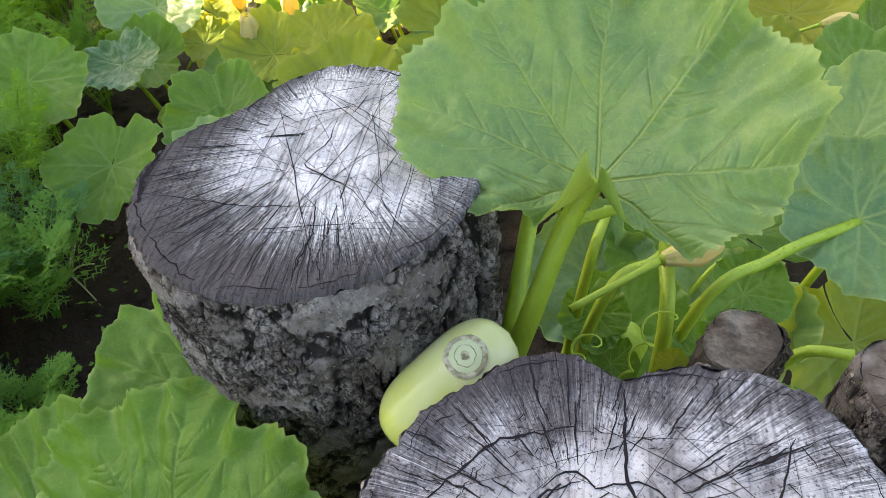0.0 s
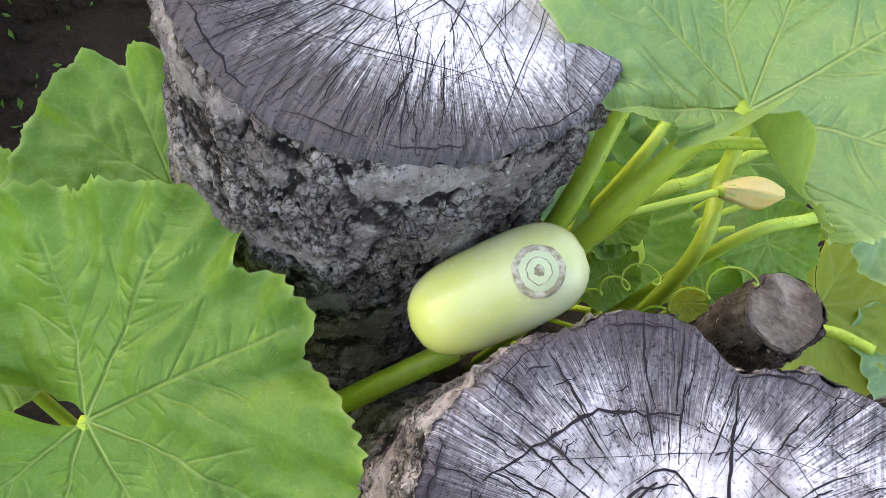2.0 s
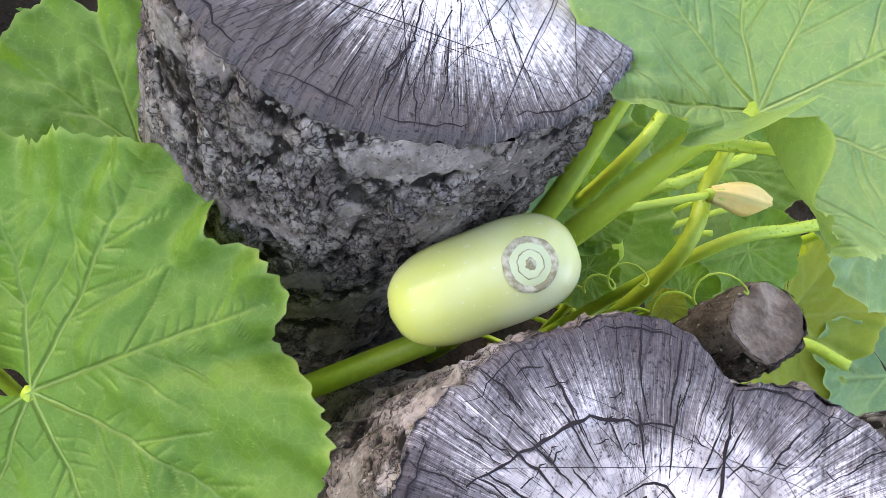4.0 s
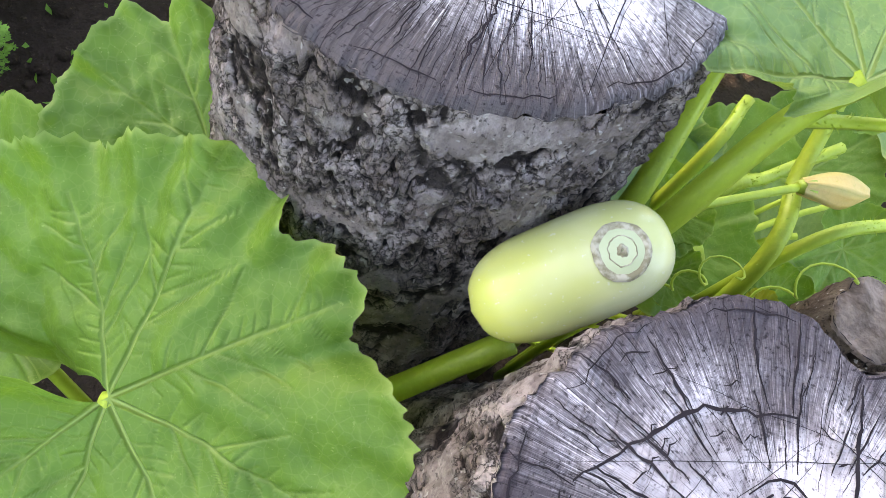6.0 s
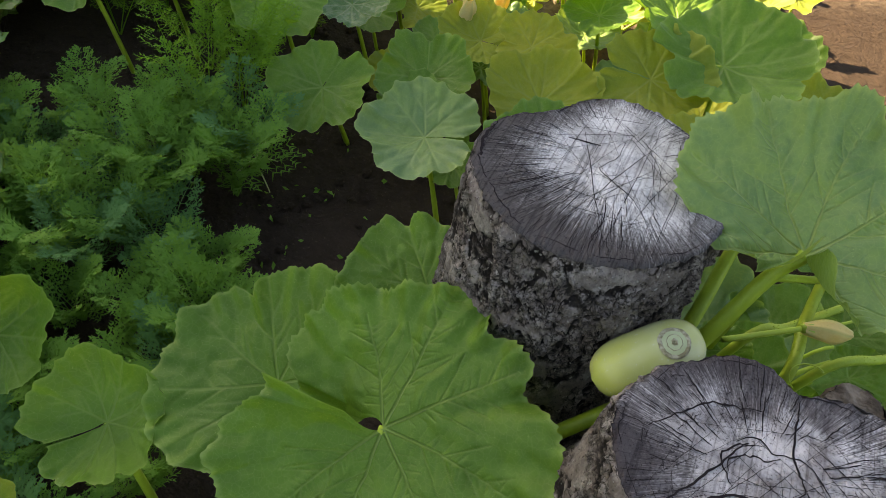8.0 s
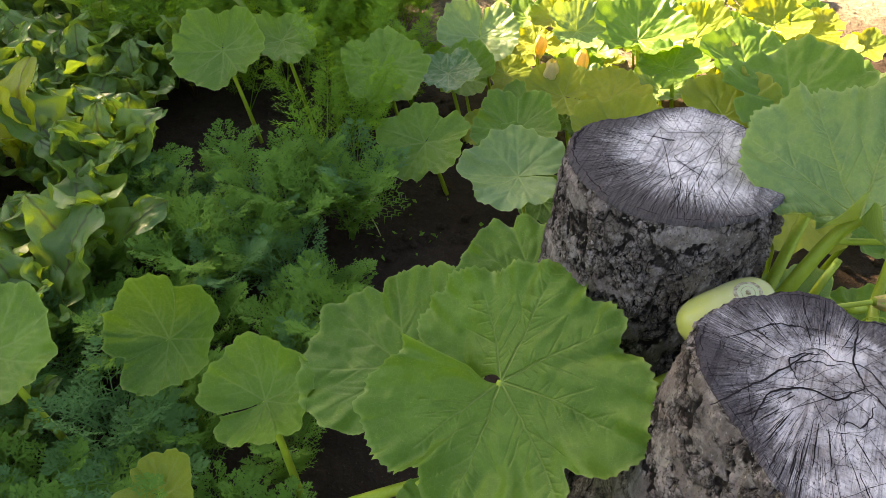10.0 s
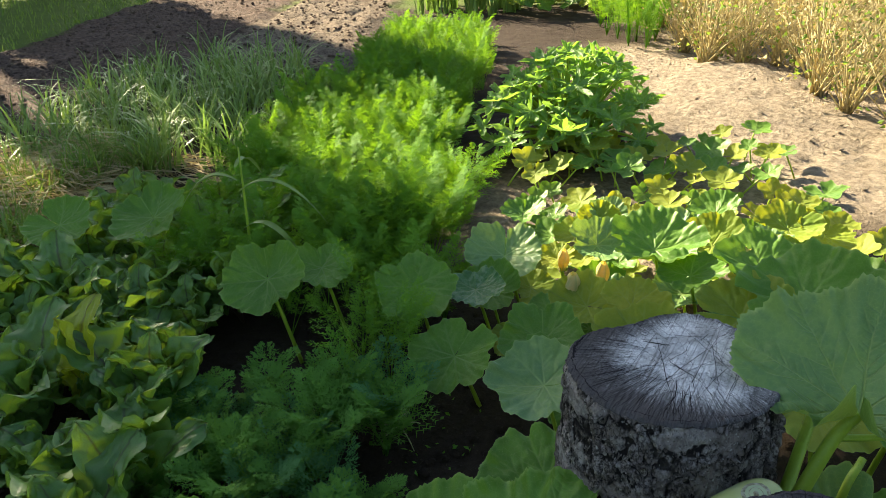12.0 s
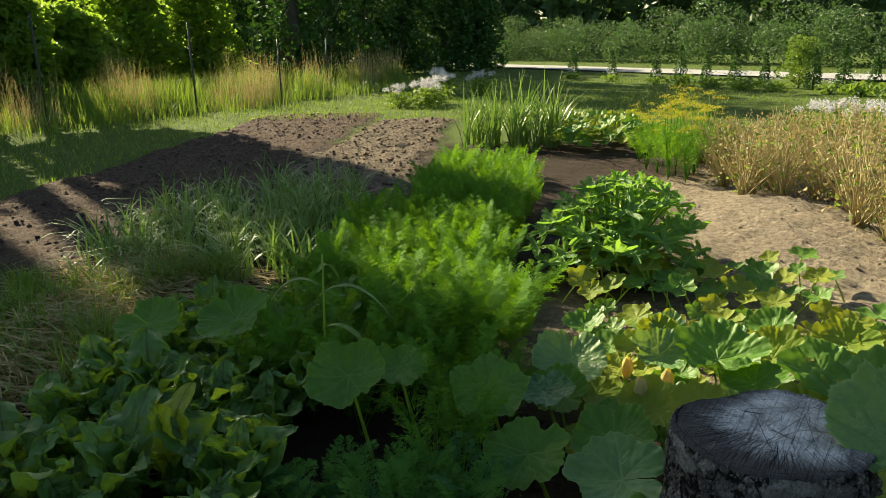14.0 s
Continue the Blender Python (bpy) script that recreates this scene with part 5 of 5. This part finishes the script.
for i in range(110):
    t = i * 2.4
    r = 0.06 + 0.42 * (i / 110) ** 0.7
    h = 0.54 - 0.34 * (r / 0.48) ** 1.5 + q.uniform(-0.14, 0.06)
    head = Vector((c0.x + math.cos(t) * r, c0.y + math.sin(t) * r * 1.25, h))
    out = Vector((math.cos(t), math.sin(t), 0))
    leaf_part(bz, meshes[i % 4], frame_at(head, out * q.uniform(-0.3, 0.6) + Vector((q.gauss(0, 0.25), q.gauss(-0.2, 0.25), 1)), out + Vector((0, 0, q.uniform(0, 1.4)))) @ Matrix.Scale(q.uniform(0.36, 0.64), 4))
    petiole(bz, (c0.x + math.cos(t) * 0.05, c0.y + math.sin(t) * 0.05, 0.0), head, 0.009, 0.12)

# ---- yellow flowering dill, withered potatoes ----
def umbel_dill(seed):
    ob = thing("flowering_dill", "dill gone to seed with yellow umbels", "dill", None, "flowering dill")
    g = random.Random(seed)
    fr = frond_mesh("frond", 0.5, seed, M_DILL, pairs=8, width=0.3, droop=0.2)
    for i in range(5):
        part("frond", fr, None, ob).matrix_basis = pose(0, 0, 0, g.uniform(-12, 12), g.uniform(-10, 10), i * 72)
    for i in range(4):
        x, y, h = g.gauss(0, 0.08), g.gauss(0, 0.08), g.uniform(0.5, 0.72)
        tube("flower_stalk", bend((0, 0, 0), (x, y, h), 0.0, 4), 0.004, 0.003, M_DILL, ob, 5)
        v, f = scatter_leaves(70, lambda r: (x + r.gauss(0, 0.035), y + r.gauss(0, 0.035), h + r.gauss(0, 0.012)), 0.016, g)
        part("umbel", to_mesh("umbel", v, f, M_YELLOW_DILL, False), None, ob, "flat yellow flower head")["kind"] = "stuff"
    return ob


row_of([umbel_dill(1), umbel_dill(2)], patch_spots(g, 20, 0.95, 1.75, 5.9, 7.6, 0.16), g, 0.8, 1.15)


def potato(seed):
    ob = thing("potato_plant", "withered brown potato plant with dry curled leaves", "potato plant", None, "potato rows")
    g = random.Random(seed)
    for i in range(30):
        x, y, h = g.gauss(0, 0.15), g.gauss(0, 0.15), g.uniform(0.25, 0.56)
        tube("stalk", bend((g.gauss(0, 0.02), g.gauss(0, 0.02), 0), (x, y, h), 0.03, 6), 0.0055, 0.0025, M_DRY, ob, 5)
    v, f = scatter_leaves(110, lambda r: (r.gauss(0, 0.13), r.gauss(0, 0.13), r.uniform(0.1, 0.5)), 0.028, g, 1.5)
    part("dry_leaves", to_mesh("dry_leaves", v, f, M_DRY, False), None, ob)["kind"] = "stuff"
    v, f = scatter_leaves(45, lambda r: (r.gauss(0, 0.13), r.gauss(0, 0.13), r.uniform(0.05, 0.5)), 0.04, g, 1.0)
    part("green_leaves", to_mesh("green_leaves", v, f, M_GRASS, False), None, ob, "last green leaves")["kind"] = "stuff"
    return ob


row_of([potato(1), potato(2), potato(3)], patch_spots(g, 88, 1.9, 4.6, 2.8, 7.6, 0.19) + patch_spots(g, 14, 1.5, 1.95, 5.0, 7.4, 0.17), g, 0.9, 1.25)


# ---- flowers: phlox and hostas ----
def phlox(seed, h=0.55, spread=0.28, bloom=M_WHITE_PETAL):
    ob = thing("phlox", "phlox clump with white and pale lilac flower heads", "phlox", None, "phlox clumps")
    g = random.Random(seed)
    v, f = scatter_leaves(500, lambda r: (r.gauss(0, spread * 0.6), r.gauss(0, spread * 0.6), r.uniform(0.03, h * 0.75)), 0.09, g)
    part("foliage", to_mesh("foliage", v, f, M_GRASS, False), None, ob)["kind"] = "stuff"
    for i in range(7):
        x, y = g.gauss(0, spread * 0.5), g.gauss(0, spread * 0.5)
        hh = h * g.uniform(0.8, 1.1)
        v, f = scatter_leaves(90, lambda r: (x + r.gauss(0, 0.045), y + r.gauss(0, 0.045), hh + r.gauss(0, 0.035)), 0.035, g)
        part("flower_head", to_mesh("flower_head", v, f, bloom, False), None, ob, "rounded white flower head")["kind"] = "stuff"
    return ob


ph = [phlox(1), phlox(2)]
PH = [(-9.85, 11.35), (-9.3, 11.6), (-9.6, 12.3), (-10.6, 13.8), (-11.3, 14.9), (-10.2, 15.2), (-12, 16), (-1.2, 9.7), (-0.9, 9.9), (-0.6, 9.6), (-1.5, 10.1), (-0.3, 9.8)]
row_of(ph, [(0.866 * x + 0.5 * y, -0.5 * x + 0.866 * y) for x, y in PH], g, 0.7, 1.1)


# ---- road, thuja row, hedge, trees ----
def strip_structure(name, label, pts, width, z, material):
    v, f = [], []
    n = len(pts)
    for i, (x, y) in enumerate(pts):
        x1, y1 = pts[max(0, i - 1)]
        x2, y2 = pts[min(n - 1, i + 1)]
        d = Vector((x2 - x1, y2 - y1, 0)).normalized()
        s = Vector((-d.y, d.x, 0)) * width / 2
        v += [Vector((x, y, z)) - s, Vector((x, y, z)) + s]
    for i in range(n - 1):
        f.append((2 * i, 2 * i + 2, 2 * i + 3, 2 * i + 1))
    ob = new(name, to_mesh(name, v, f, material))
    return tagged(ob, label, "road", kind="structure")


strip_structure("road", "pale gravel road beyond the lawn", [(-90, 66), (-50, 46.5), (-30, 37.3), (-17, 31.2), (-9, 27), (-1.4, 23.4), (10, 18.2), (40, 5)], 2.6, 0.035, M_ROAD)


def thuja(seed, h=0.75):
    ob = thing("thuja", "small conical thuja planted in a row by the road", "thuja", None, "thuja row")
    g = random.Random(seed)
    tube("trunk", [(0, 0, 0), (0, 0, h * 0.5), (0, 0, h * 0.9)], 0.015, 0.004, M_TRUNK, ob, 6)

    def spot(r):
        q = r.random() ** 1.4
        t, rad = r.uniform(0, 6.28), 0.17 * (1 - q) ** 0.7 * r.uniform(0.6, 1.05)
        return (math.cos(t) * rad, math.sin(t) * rad, 0.04 + q * h)
    v, f = scatter_leaves(700, spot, 0.05, g)
    part("crown", to_mesh("crown", v, f, M_THUJA, False), None, ob)
    return ob


th = [thuja(1), thuja(2)]
TX = [(-11.5, 23.5), (-9.6, 22.5), (-7.76, 21.53), (-6.8, 20.9), (-5.85, 20.2), (-4.91, 19.49), (-4.1, 19.2), (-2.9, 18.8), (-2.2, 18.4), (-1.53, 18.05), (-0.9, 17.9), (-0.2, 17.6)]
row_of(th, [(0.866 * x + 0.5 * y, -0.5 * x + 0.866 * y) for x, y in TX], g, 1.05, 1.45)


def hosta(seed):
    ob = thing("hosta", "low clump with pale flower spikes along the lawn edge", "hosta", None, "hosta row")
    g = random.Random(seed)
    v, f = scatter_leaves(120, lambda r: (r.gauss(0, 0.14), r.gauss(0, 0.14), r.uniform(0.03, 0.22)), 0.12, g)
    part("foliage", to_mesh("foliage", v, f, M_GRASS, False), None, ob)["kind"] = "stuff"
    v, f = scatter_leaves(50, lambda r: (r.gauss(0, 0.12), r.gauss(0, 0.12), r.uniform(0.28, 0.42)), 0.04, g)
    part("flower_spike", to_mesh("flower_spike", v, f, M_WHITE_PETAL, False), None, ob, "pale lilac flower spikes")["kind"] = "stuff"
    return ob


row_of([hosta(1)], [(0.866 * x + 0.5 * y, -0.5 * x + 0.866 * y) for x, y in [(x + 0.5, y - 1.3 + 0.1 * math.sin(x)) for x, y in TX]], g, 0.8, 1.3)


def crown_geo(n, size, blobs, g):
    """Leaves gathered on the shells of several clumps: (centre, radii)."""
    def spot(r):
        c, rad = r.choice(blobs)
        d = Vector((r.gauss(0, 1), r.gauss(0, 1), r.gauss(0, 1))).normalized()
        s = r.uniform(0.55, 1.0) ** 0.5
        return (c[0] + d.x * rad[0] * s, c[1] + d.y * rad[1] * s, c[2] + d.z * rad[2] * s)
    return scatter_leaves(n, spot, size, g)


def tree(name, label, place, h, spread, base, seed, leaves=5000, size=0.16, material=None, blobs=16, group="", kind="tree"):
    ob = thing(name, label, kind, Matrix.Translation(place), group)
    g = random.Random(seed)
    pts = [(0.1 * h * 0.1 * g.gauss(0, 1) * i / 5, 0.1 * h * 0.1 * g.gauss(0, 1) * i / 5, h * 0.85 * i / 5 - 0.1) for i in range(6)]
    tube("trunk", pts, 0.025 * h, 0.006 * h, M_TRUNK, ob, 10)
    bl = []
    for i in range(blobs):
        t, q = i * 2.4, (i + 0.5) / blobs
        r = spread * 0.62 * math.sqrt(g.uniform(0.1, 1)) * (1 - 0.5 * q)
        c = (math.cos(t) * r, math.sin(t) * r, base + (h - base) * q)
        bl.append((c, [spread * g.uniform(0.32, 0.5)] * 2 + [(h - base) * g.uniform(0.1, 0.18)]))
        if i % 2 == 0:
            tube("limb", bend((0, 0, max(0.2, base * 0.7 + (h - base) * q * 0.5)), c, 0.1, 5), 0.008 * h, 0.003 * h, M_TRUNK, ob, 6)
    v, f = crown_geo(leaves, size, bl, g)
    part("crown", to_mesh("crown", v, f, material or M_TREE, False), None, ob)
    return ob


# added shade casters between the low sun and the beds, crown gaps set for lit spots
for i, (x, y, h, s, b, n) in enumerate([(-19, -1.2, 14, 2.3, 0.8, 7000), (-19.5, 1.6, 14.5, 2.2, 0.8, 7000), (-19, 4.3, 14.2, 2.3, 10.6, 8000), (-18.7, 5.55, 13.8, 1.65, 10.6, 7000), (-18.7, 5.95, 10.1, 0.34, 9.0, 1800),
                                        (-19.4, 4.6, 6.6, 2.0, 3.4, 5000), (-19.2, 4.9, 10.5, 1.9, 8.6, 500), (-19, 7.1, 8.8, 1.25, 4.4, 6000), (-19, 8.0, 9.3, 1.25, 4.4, 6000)]):
    tree("garden_tree", "leafy tree added to cast shade on the beds", (x, y, 0), h, s, b, 700 + i, n, 0.29, blobs=40, group="side trees")
tree("round_shrub", "round yellow-green shrub among the thujas by the road", (-3.3, 19.3, 0), 1.15, 0.62, 0.12, 790, 2600, 0.07, M_GRASS, 18, kind="shrub")
# bushes and trees at the back; backlit ones get their shade from the dark thuja colour
for i, (x, y, h, s, b) in enumerate([(-20.5, 10.3, 2.0, 1.7, 0.1), (-21.5, 12.6, 3.4, 2.0, 0.1), (-21.5, 15.0, 3.6, 2.0, 0.1), (-19.3, 17.4, 10.5, 1.9, 0.2), (-20, 20, 8.5, 2.2, 0.1), (-20.5, 22.5, 9, 2.2, 0.1), (-20.5, 25, 5, 2.2, 0.1), (-20, 27.5, 5, 2.2, 0.1), (-19.6, 29.8, 4.6, 1.8, 0.1), (-25, 8, 2.6, 2.4, 0.1), (-26, 12, 2.8, 2.6, 0.1), (-26, 16, 3.0, 2.6, 0.1), (-25, 20, 5, 2.6, 0.1), (-25, 25, 5, 2.6, 0.1), (-24, 30, 5, 2.6, 0.1), (-18.2, 5.4, 2.4, 1.3, 0.1), (-18.6, 7.6, 2.7, 1.4, 0.1), (-19.2, 9.4, 2.3, 1.3, 0.1)]):
    tree("broadleaf_tree", "dense broadleaf tree behind the fence, shaded ones in a darker leaf colour", (x, y, 0), h, s, b, 720 + i, 7000, 0.22, M_TREE if i in (0, 1, 2, 9, 10, 11, 15, 16, 17) else M_THUJA, group="back trees", blobs=24)


def hedge():
    g = random.Random(41)
    bl = []
    for i in range(90):
        x = -34 + 52 * i / 89
        x += g.uniform(-0.8, 0.8)
        y = 41.5 - 0.49 * (x + 34) + 5.2 + g.uniform(-0.9, 0.9)
        bl.append(((x, y + g.uniform(-0.5, 1.5), g.uniform(0.5, 1.3)), (g.uniform(0.7, 1.9), 1.2, g.uniform(0.7, 2.0))))
    ob = new("hedge", to_mesh("hedge", *crown_geo(95000, 0.12, bl, g), M_HEDGE, False))
    tagged(ob, "long grey-green hedge beyond the road", "hedge", kind="stuff")


hedge()


def woods():
    g = random.Random(43)
    bl = []
    for i in range(170):
        t = radians(360 * i / 170)
        d = g.uniform(62, 84)
        h = g.uniform(8, 14)
        bl.append(((math.cos(t) * d, math.sin(t) * d, h * 0.5), (g.uniform(3, 5), g.uniform(3, 5), h * 0.55)))
    ob = new("woods", to_mesh("woods", *crown_geo(110000, 1.25, bl, g), M_HEDGE, False))
    tagged(ob, "far green woods all round", "woods", kind="stuff")


woods()


# ---- wire fence posts and tall dry grass ----
def fence_post(place, h):
    ob = thing("fence_post", "thin dark steel fence post in tall grass", "fence post", Matrix.Translation(place), "fence posts")
    tube("pole", [(0, 0, -0.1), (0, 0, h * 0.5), (0.01, 0, h)], 0.02, 0.02, M_POST, ob, 8)
    tube("cap", [(0.01, 0, h), (0.01, 0, h + 0.03)], 0.025, 0.022, M_POST, ob, 8)


for x, y, h in [(-12.98, 8.45, 1.85), (-13.44, 5.56, 2.0), (-13.6, 11.4, 1.5), (-14.5, 14.0, 1.5)]:
    fence_post((x, y, 0), h)
q = random.Random(47)


def tall_spot(r):
    t = r.random()
    return (-13.6 - 1.2 * t + r.gauss(0, 0.9), 3.5 + 14 * t + r.gauss(0, 0.7), 0)


CLUMPS = [(q.uniform(0, 1), q.gauss(0, 0.5)) for _ in range(26)]


def clump_spot(r):
    t, o = r.choice(CLUMPS)
    t += r.gauss(0, 0.018)
    return (-13.9 - 1.2 * t + o + r.gauss(0, 0.22), 3.5 + 14 * t + r.gauss(0, 0.2), 0)


DRY = [(q.uniform(0, 1), q.gauss(0, 0.35), q.uniform(0.0, 0.65), q.uniform(0.008, 0.022)) for _ in range(22)]


def dry_spot(r):
    t, o, low, wide = DRY[int(22 * r.random() ** 1.5)]
    t += r.gauss(0, wide)
    return (-13.7 - 1.2 * t + o + r.gauss(0, 0.2), 3.5 + 14 * t + r.gauss(0, 0.15), -low - 0.35 * r.random() ** 2)


v, f = blades_geo(4200, tall_spot, 0.42, 0.014, 0.6, q, 4)
single("tall_grass", "tall wild grass along the fence", "grass", blades_geo(4200, clump_spot, 0.8, 0.014, 0.45, q, 4, 0.3, v, f), M_GRASS, "stuff")
single("dry_grass", "tall dry seed stalks along the fence", "dry grass", blades_geo(3400, dry_spot, 1.5, 0.009, 0.26, q, 4), M_STRAW, "stuff")


# ---- single tall grass stalk among the beets ----
def grass_stalk():
    ob = thing("grass_stalk", "tall green grass stalk with long arching blades", "grass stalk")
    x, y = -1.76, 0.66
    tube("stem", bend((x, y, 0), (x + 0.01, y + 0.02, 0.6), 0.0, 8), 0.007, 0.003, M_STEM, ob, 8)
    for z, a, L in [(0.44, 37, 0.3), (0.48, 217, 0.22), (0.53, 100, 0.14), (0.3, 10, 0.26)]:
        d = Vector((math.cos(radians(a)), math.sin(radians(a)), 0))
        sd = Vector((-d.y, d.x, 0))
        v, f = [], []
        for i in range(13):
            t = i / 12
            p = Vector((x, y, z)) + d * L * t + Vector((0, 0, L * (0.75 * t - 1.25 * t * t)))
            w = 0.014 * math.sin(math.pi * min(1, t * 0.9 + 0.1)) + 0.0008
            v += [p - sd * w + Vector((0, 0, w * 0.5)), p, p + sd * w + Vector((0, 0, w * 0.5))]
        for i in range(12):
            b = 3 * i
            f += [(b, b + 1, b + 4, b + 3), (b + 1, b + 2, b + 5, b + 4)]
        part("blade", to_mesh("blade", v, f, M_ONION), None, ob, "pale arching blade")


grass_stalk()


def dry_weed():
    ob = thing("uprooted_weed", "pale uprooted weed with spread stems lying on the soil", "weed")
    c = Vector((-0.86, 0.33, 0.0))
    c.z = height(c.x, c.y) + 0.03
    for a, L, up in [(200, 0.1, -0.02), (330, 0.09, -0.02), (250, 0.07, -0.02), (80, 0.13, 0.1), (100, 0.09, 0.03), (20, 0.06, 0.02)]:
        e = c + Vector((math.cos(radians(a)) * L, math.sin(radians(a)) * L, up))
        tube("stem", bend(c, e, 0.02, 6), 0.0028, 0.0014, M_STRAW_STEM, ob, 6)


M_STRAW_STEM = stem_material("pale_weed_stem", (0.3, 0.33, 0.12), (0.48, 0.48, 0.24))
dry_weed()


def tendril(parent, foot, L, seed):
    r = random.Random(seed)
    pts = []
    for i in range(40):
        t = i / 39
        pts.append(Vector(foot) + Vector((0.012 * math.sin(t * 22) * t + 0.03 * t, 0.012 * math.cos(t * 22) * t, L * t)))
    tube("tendril", pts, 0.0016, 0.0008, M_STEM, parent, 5)


tendril(big, NEAR @ Vector((0.345, -0.11, 0.22)), 0.16, 1)
tendril(big, NEAR @ Vector((0.27, -0.12, 0.25)), 0.1, 2)


# ---- clods on the tilled soil ----
def clods(name, label, n, spot, size, seed, dry, bed):
    r = random.Random(seed)
    base = bmesh.new()
    bmesh.ops.create_icosphere(base, subdivisions=1, radius=1)
    bv = [v.co.copy() for v in base.verts]
    bf = [[v.index for v in f.verts] for f in base.faces]
    base.free()
    v, f = [], []
    for _ in range(n):
        a, b = spot(r)
        p = ab(a, b)
        s = size * r.uniform(0.3, 1.0) ** 2
        z = height(p.x, p.y) + s * 0.15
        o = len(v)
        q3 = Vector((r.uniform(0, 50), 0, 0))
        for c in bv:
            k = s * (1 + 0.5 * noise.noise(c * 1.5 + q3))
            v.append((p.x + c.x * k, p.y + c.y * k, z + c.z * k * 0.7))
        f += [[o + i for i in t] for t in bf]
    ob = new(name, to_mesh(name, v, f, M_GROUND, True, {"dry": [dry] * len(v), "bed": [bed] * len(v), "lawn": [0.0] * len(v)}))
    tagged(ob, label, "soil", kind="stuff")


clods("soil_clods", "dark crumbly clods on the tilled bed", 3200, lambda r: (r.uniform(-5.1, -3.0), r.uniform(3.2, 13.0)) if r.random() < 0.6 else (r.uniform(-2.8, -1.5), r.uniform(5.4, 11.7)), 0.026, 61, 0.3, 0.75)
clods("mound_clods", "pale dry lumps on the earth mound", 500, lambda r: (r.uniform(0.8, 2.6), r.uniform(2.2, 6.4)), 0.013, 62, 1.0, 0.0)
clods("garden_clods", "small dark lumps of moist soil", 1500, lambda r: (r.uniform(-1.2, 1.2), r.uniform(-1.0, 1.4)), 0.02, 63, 0.0, 0.0)
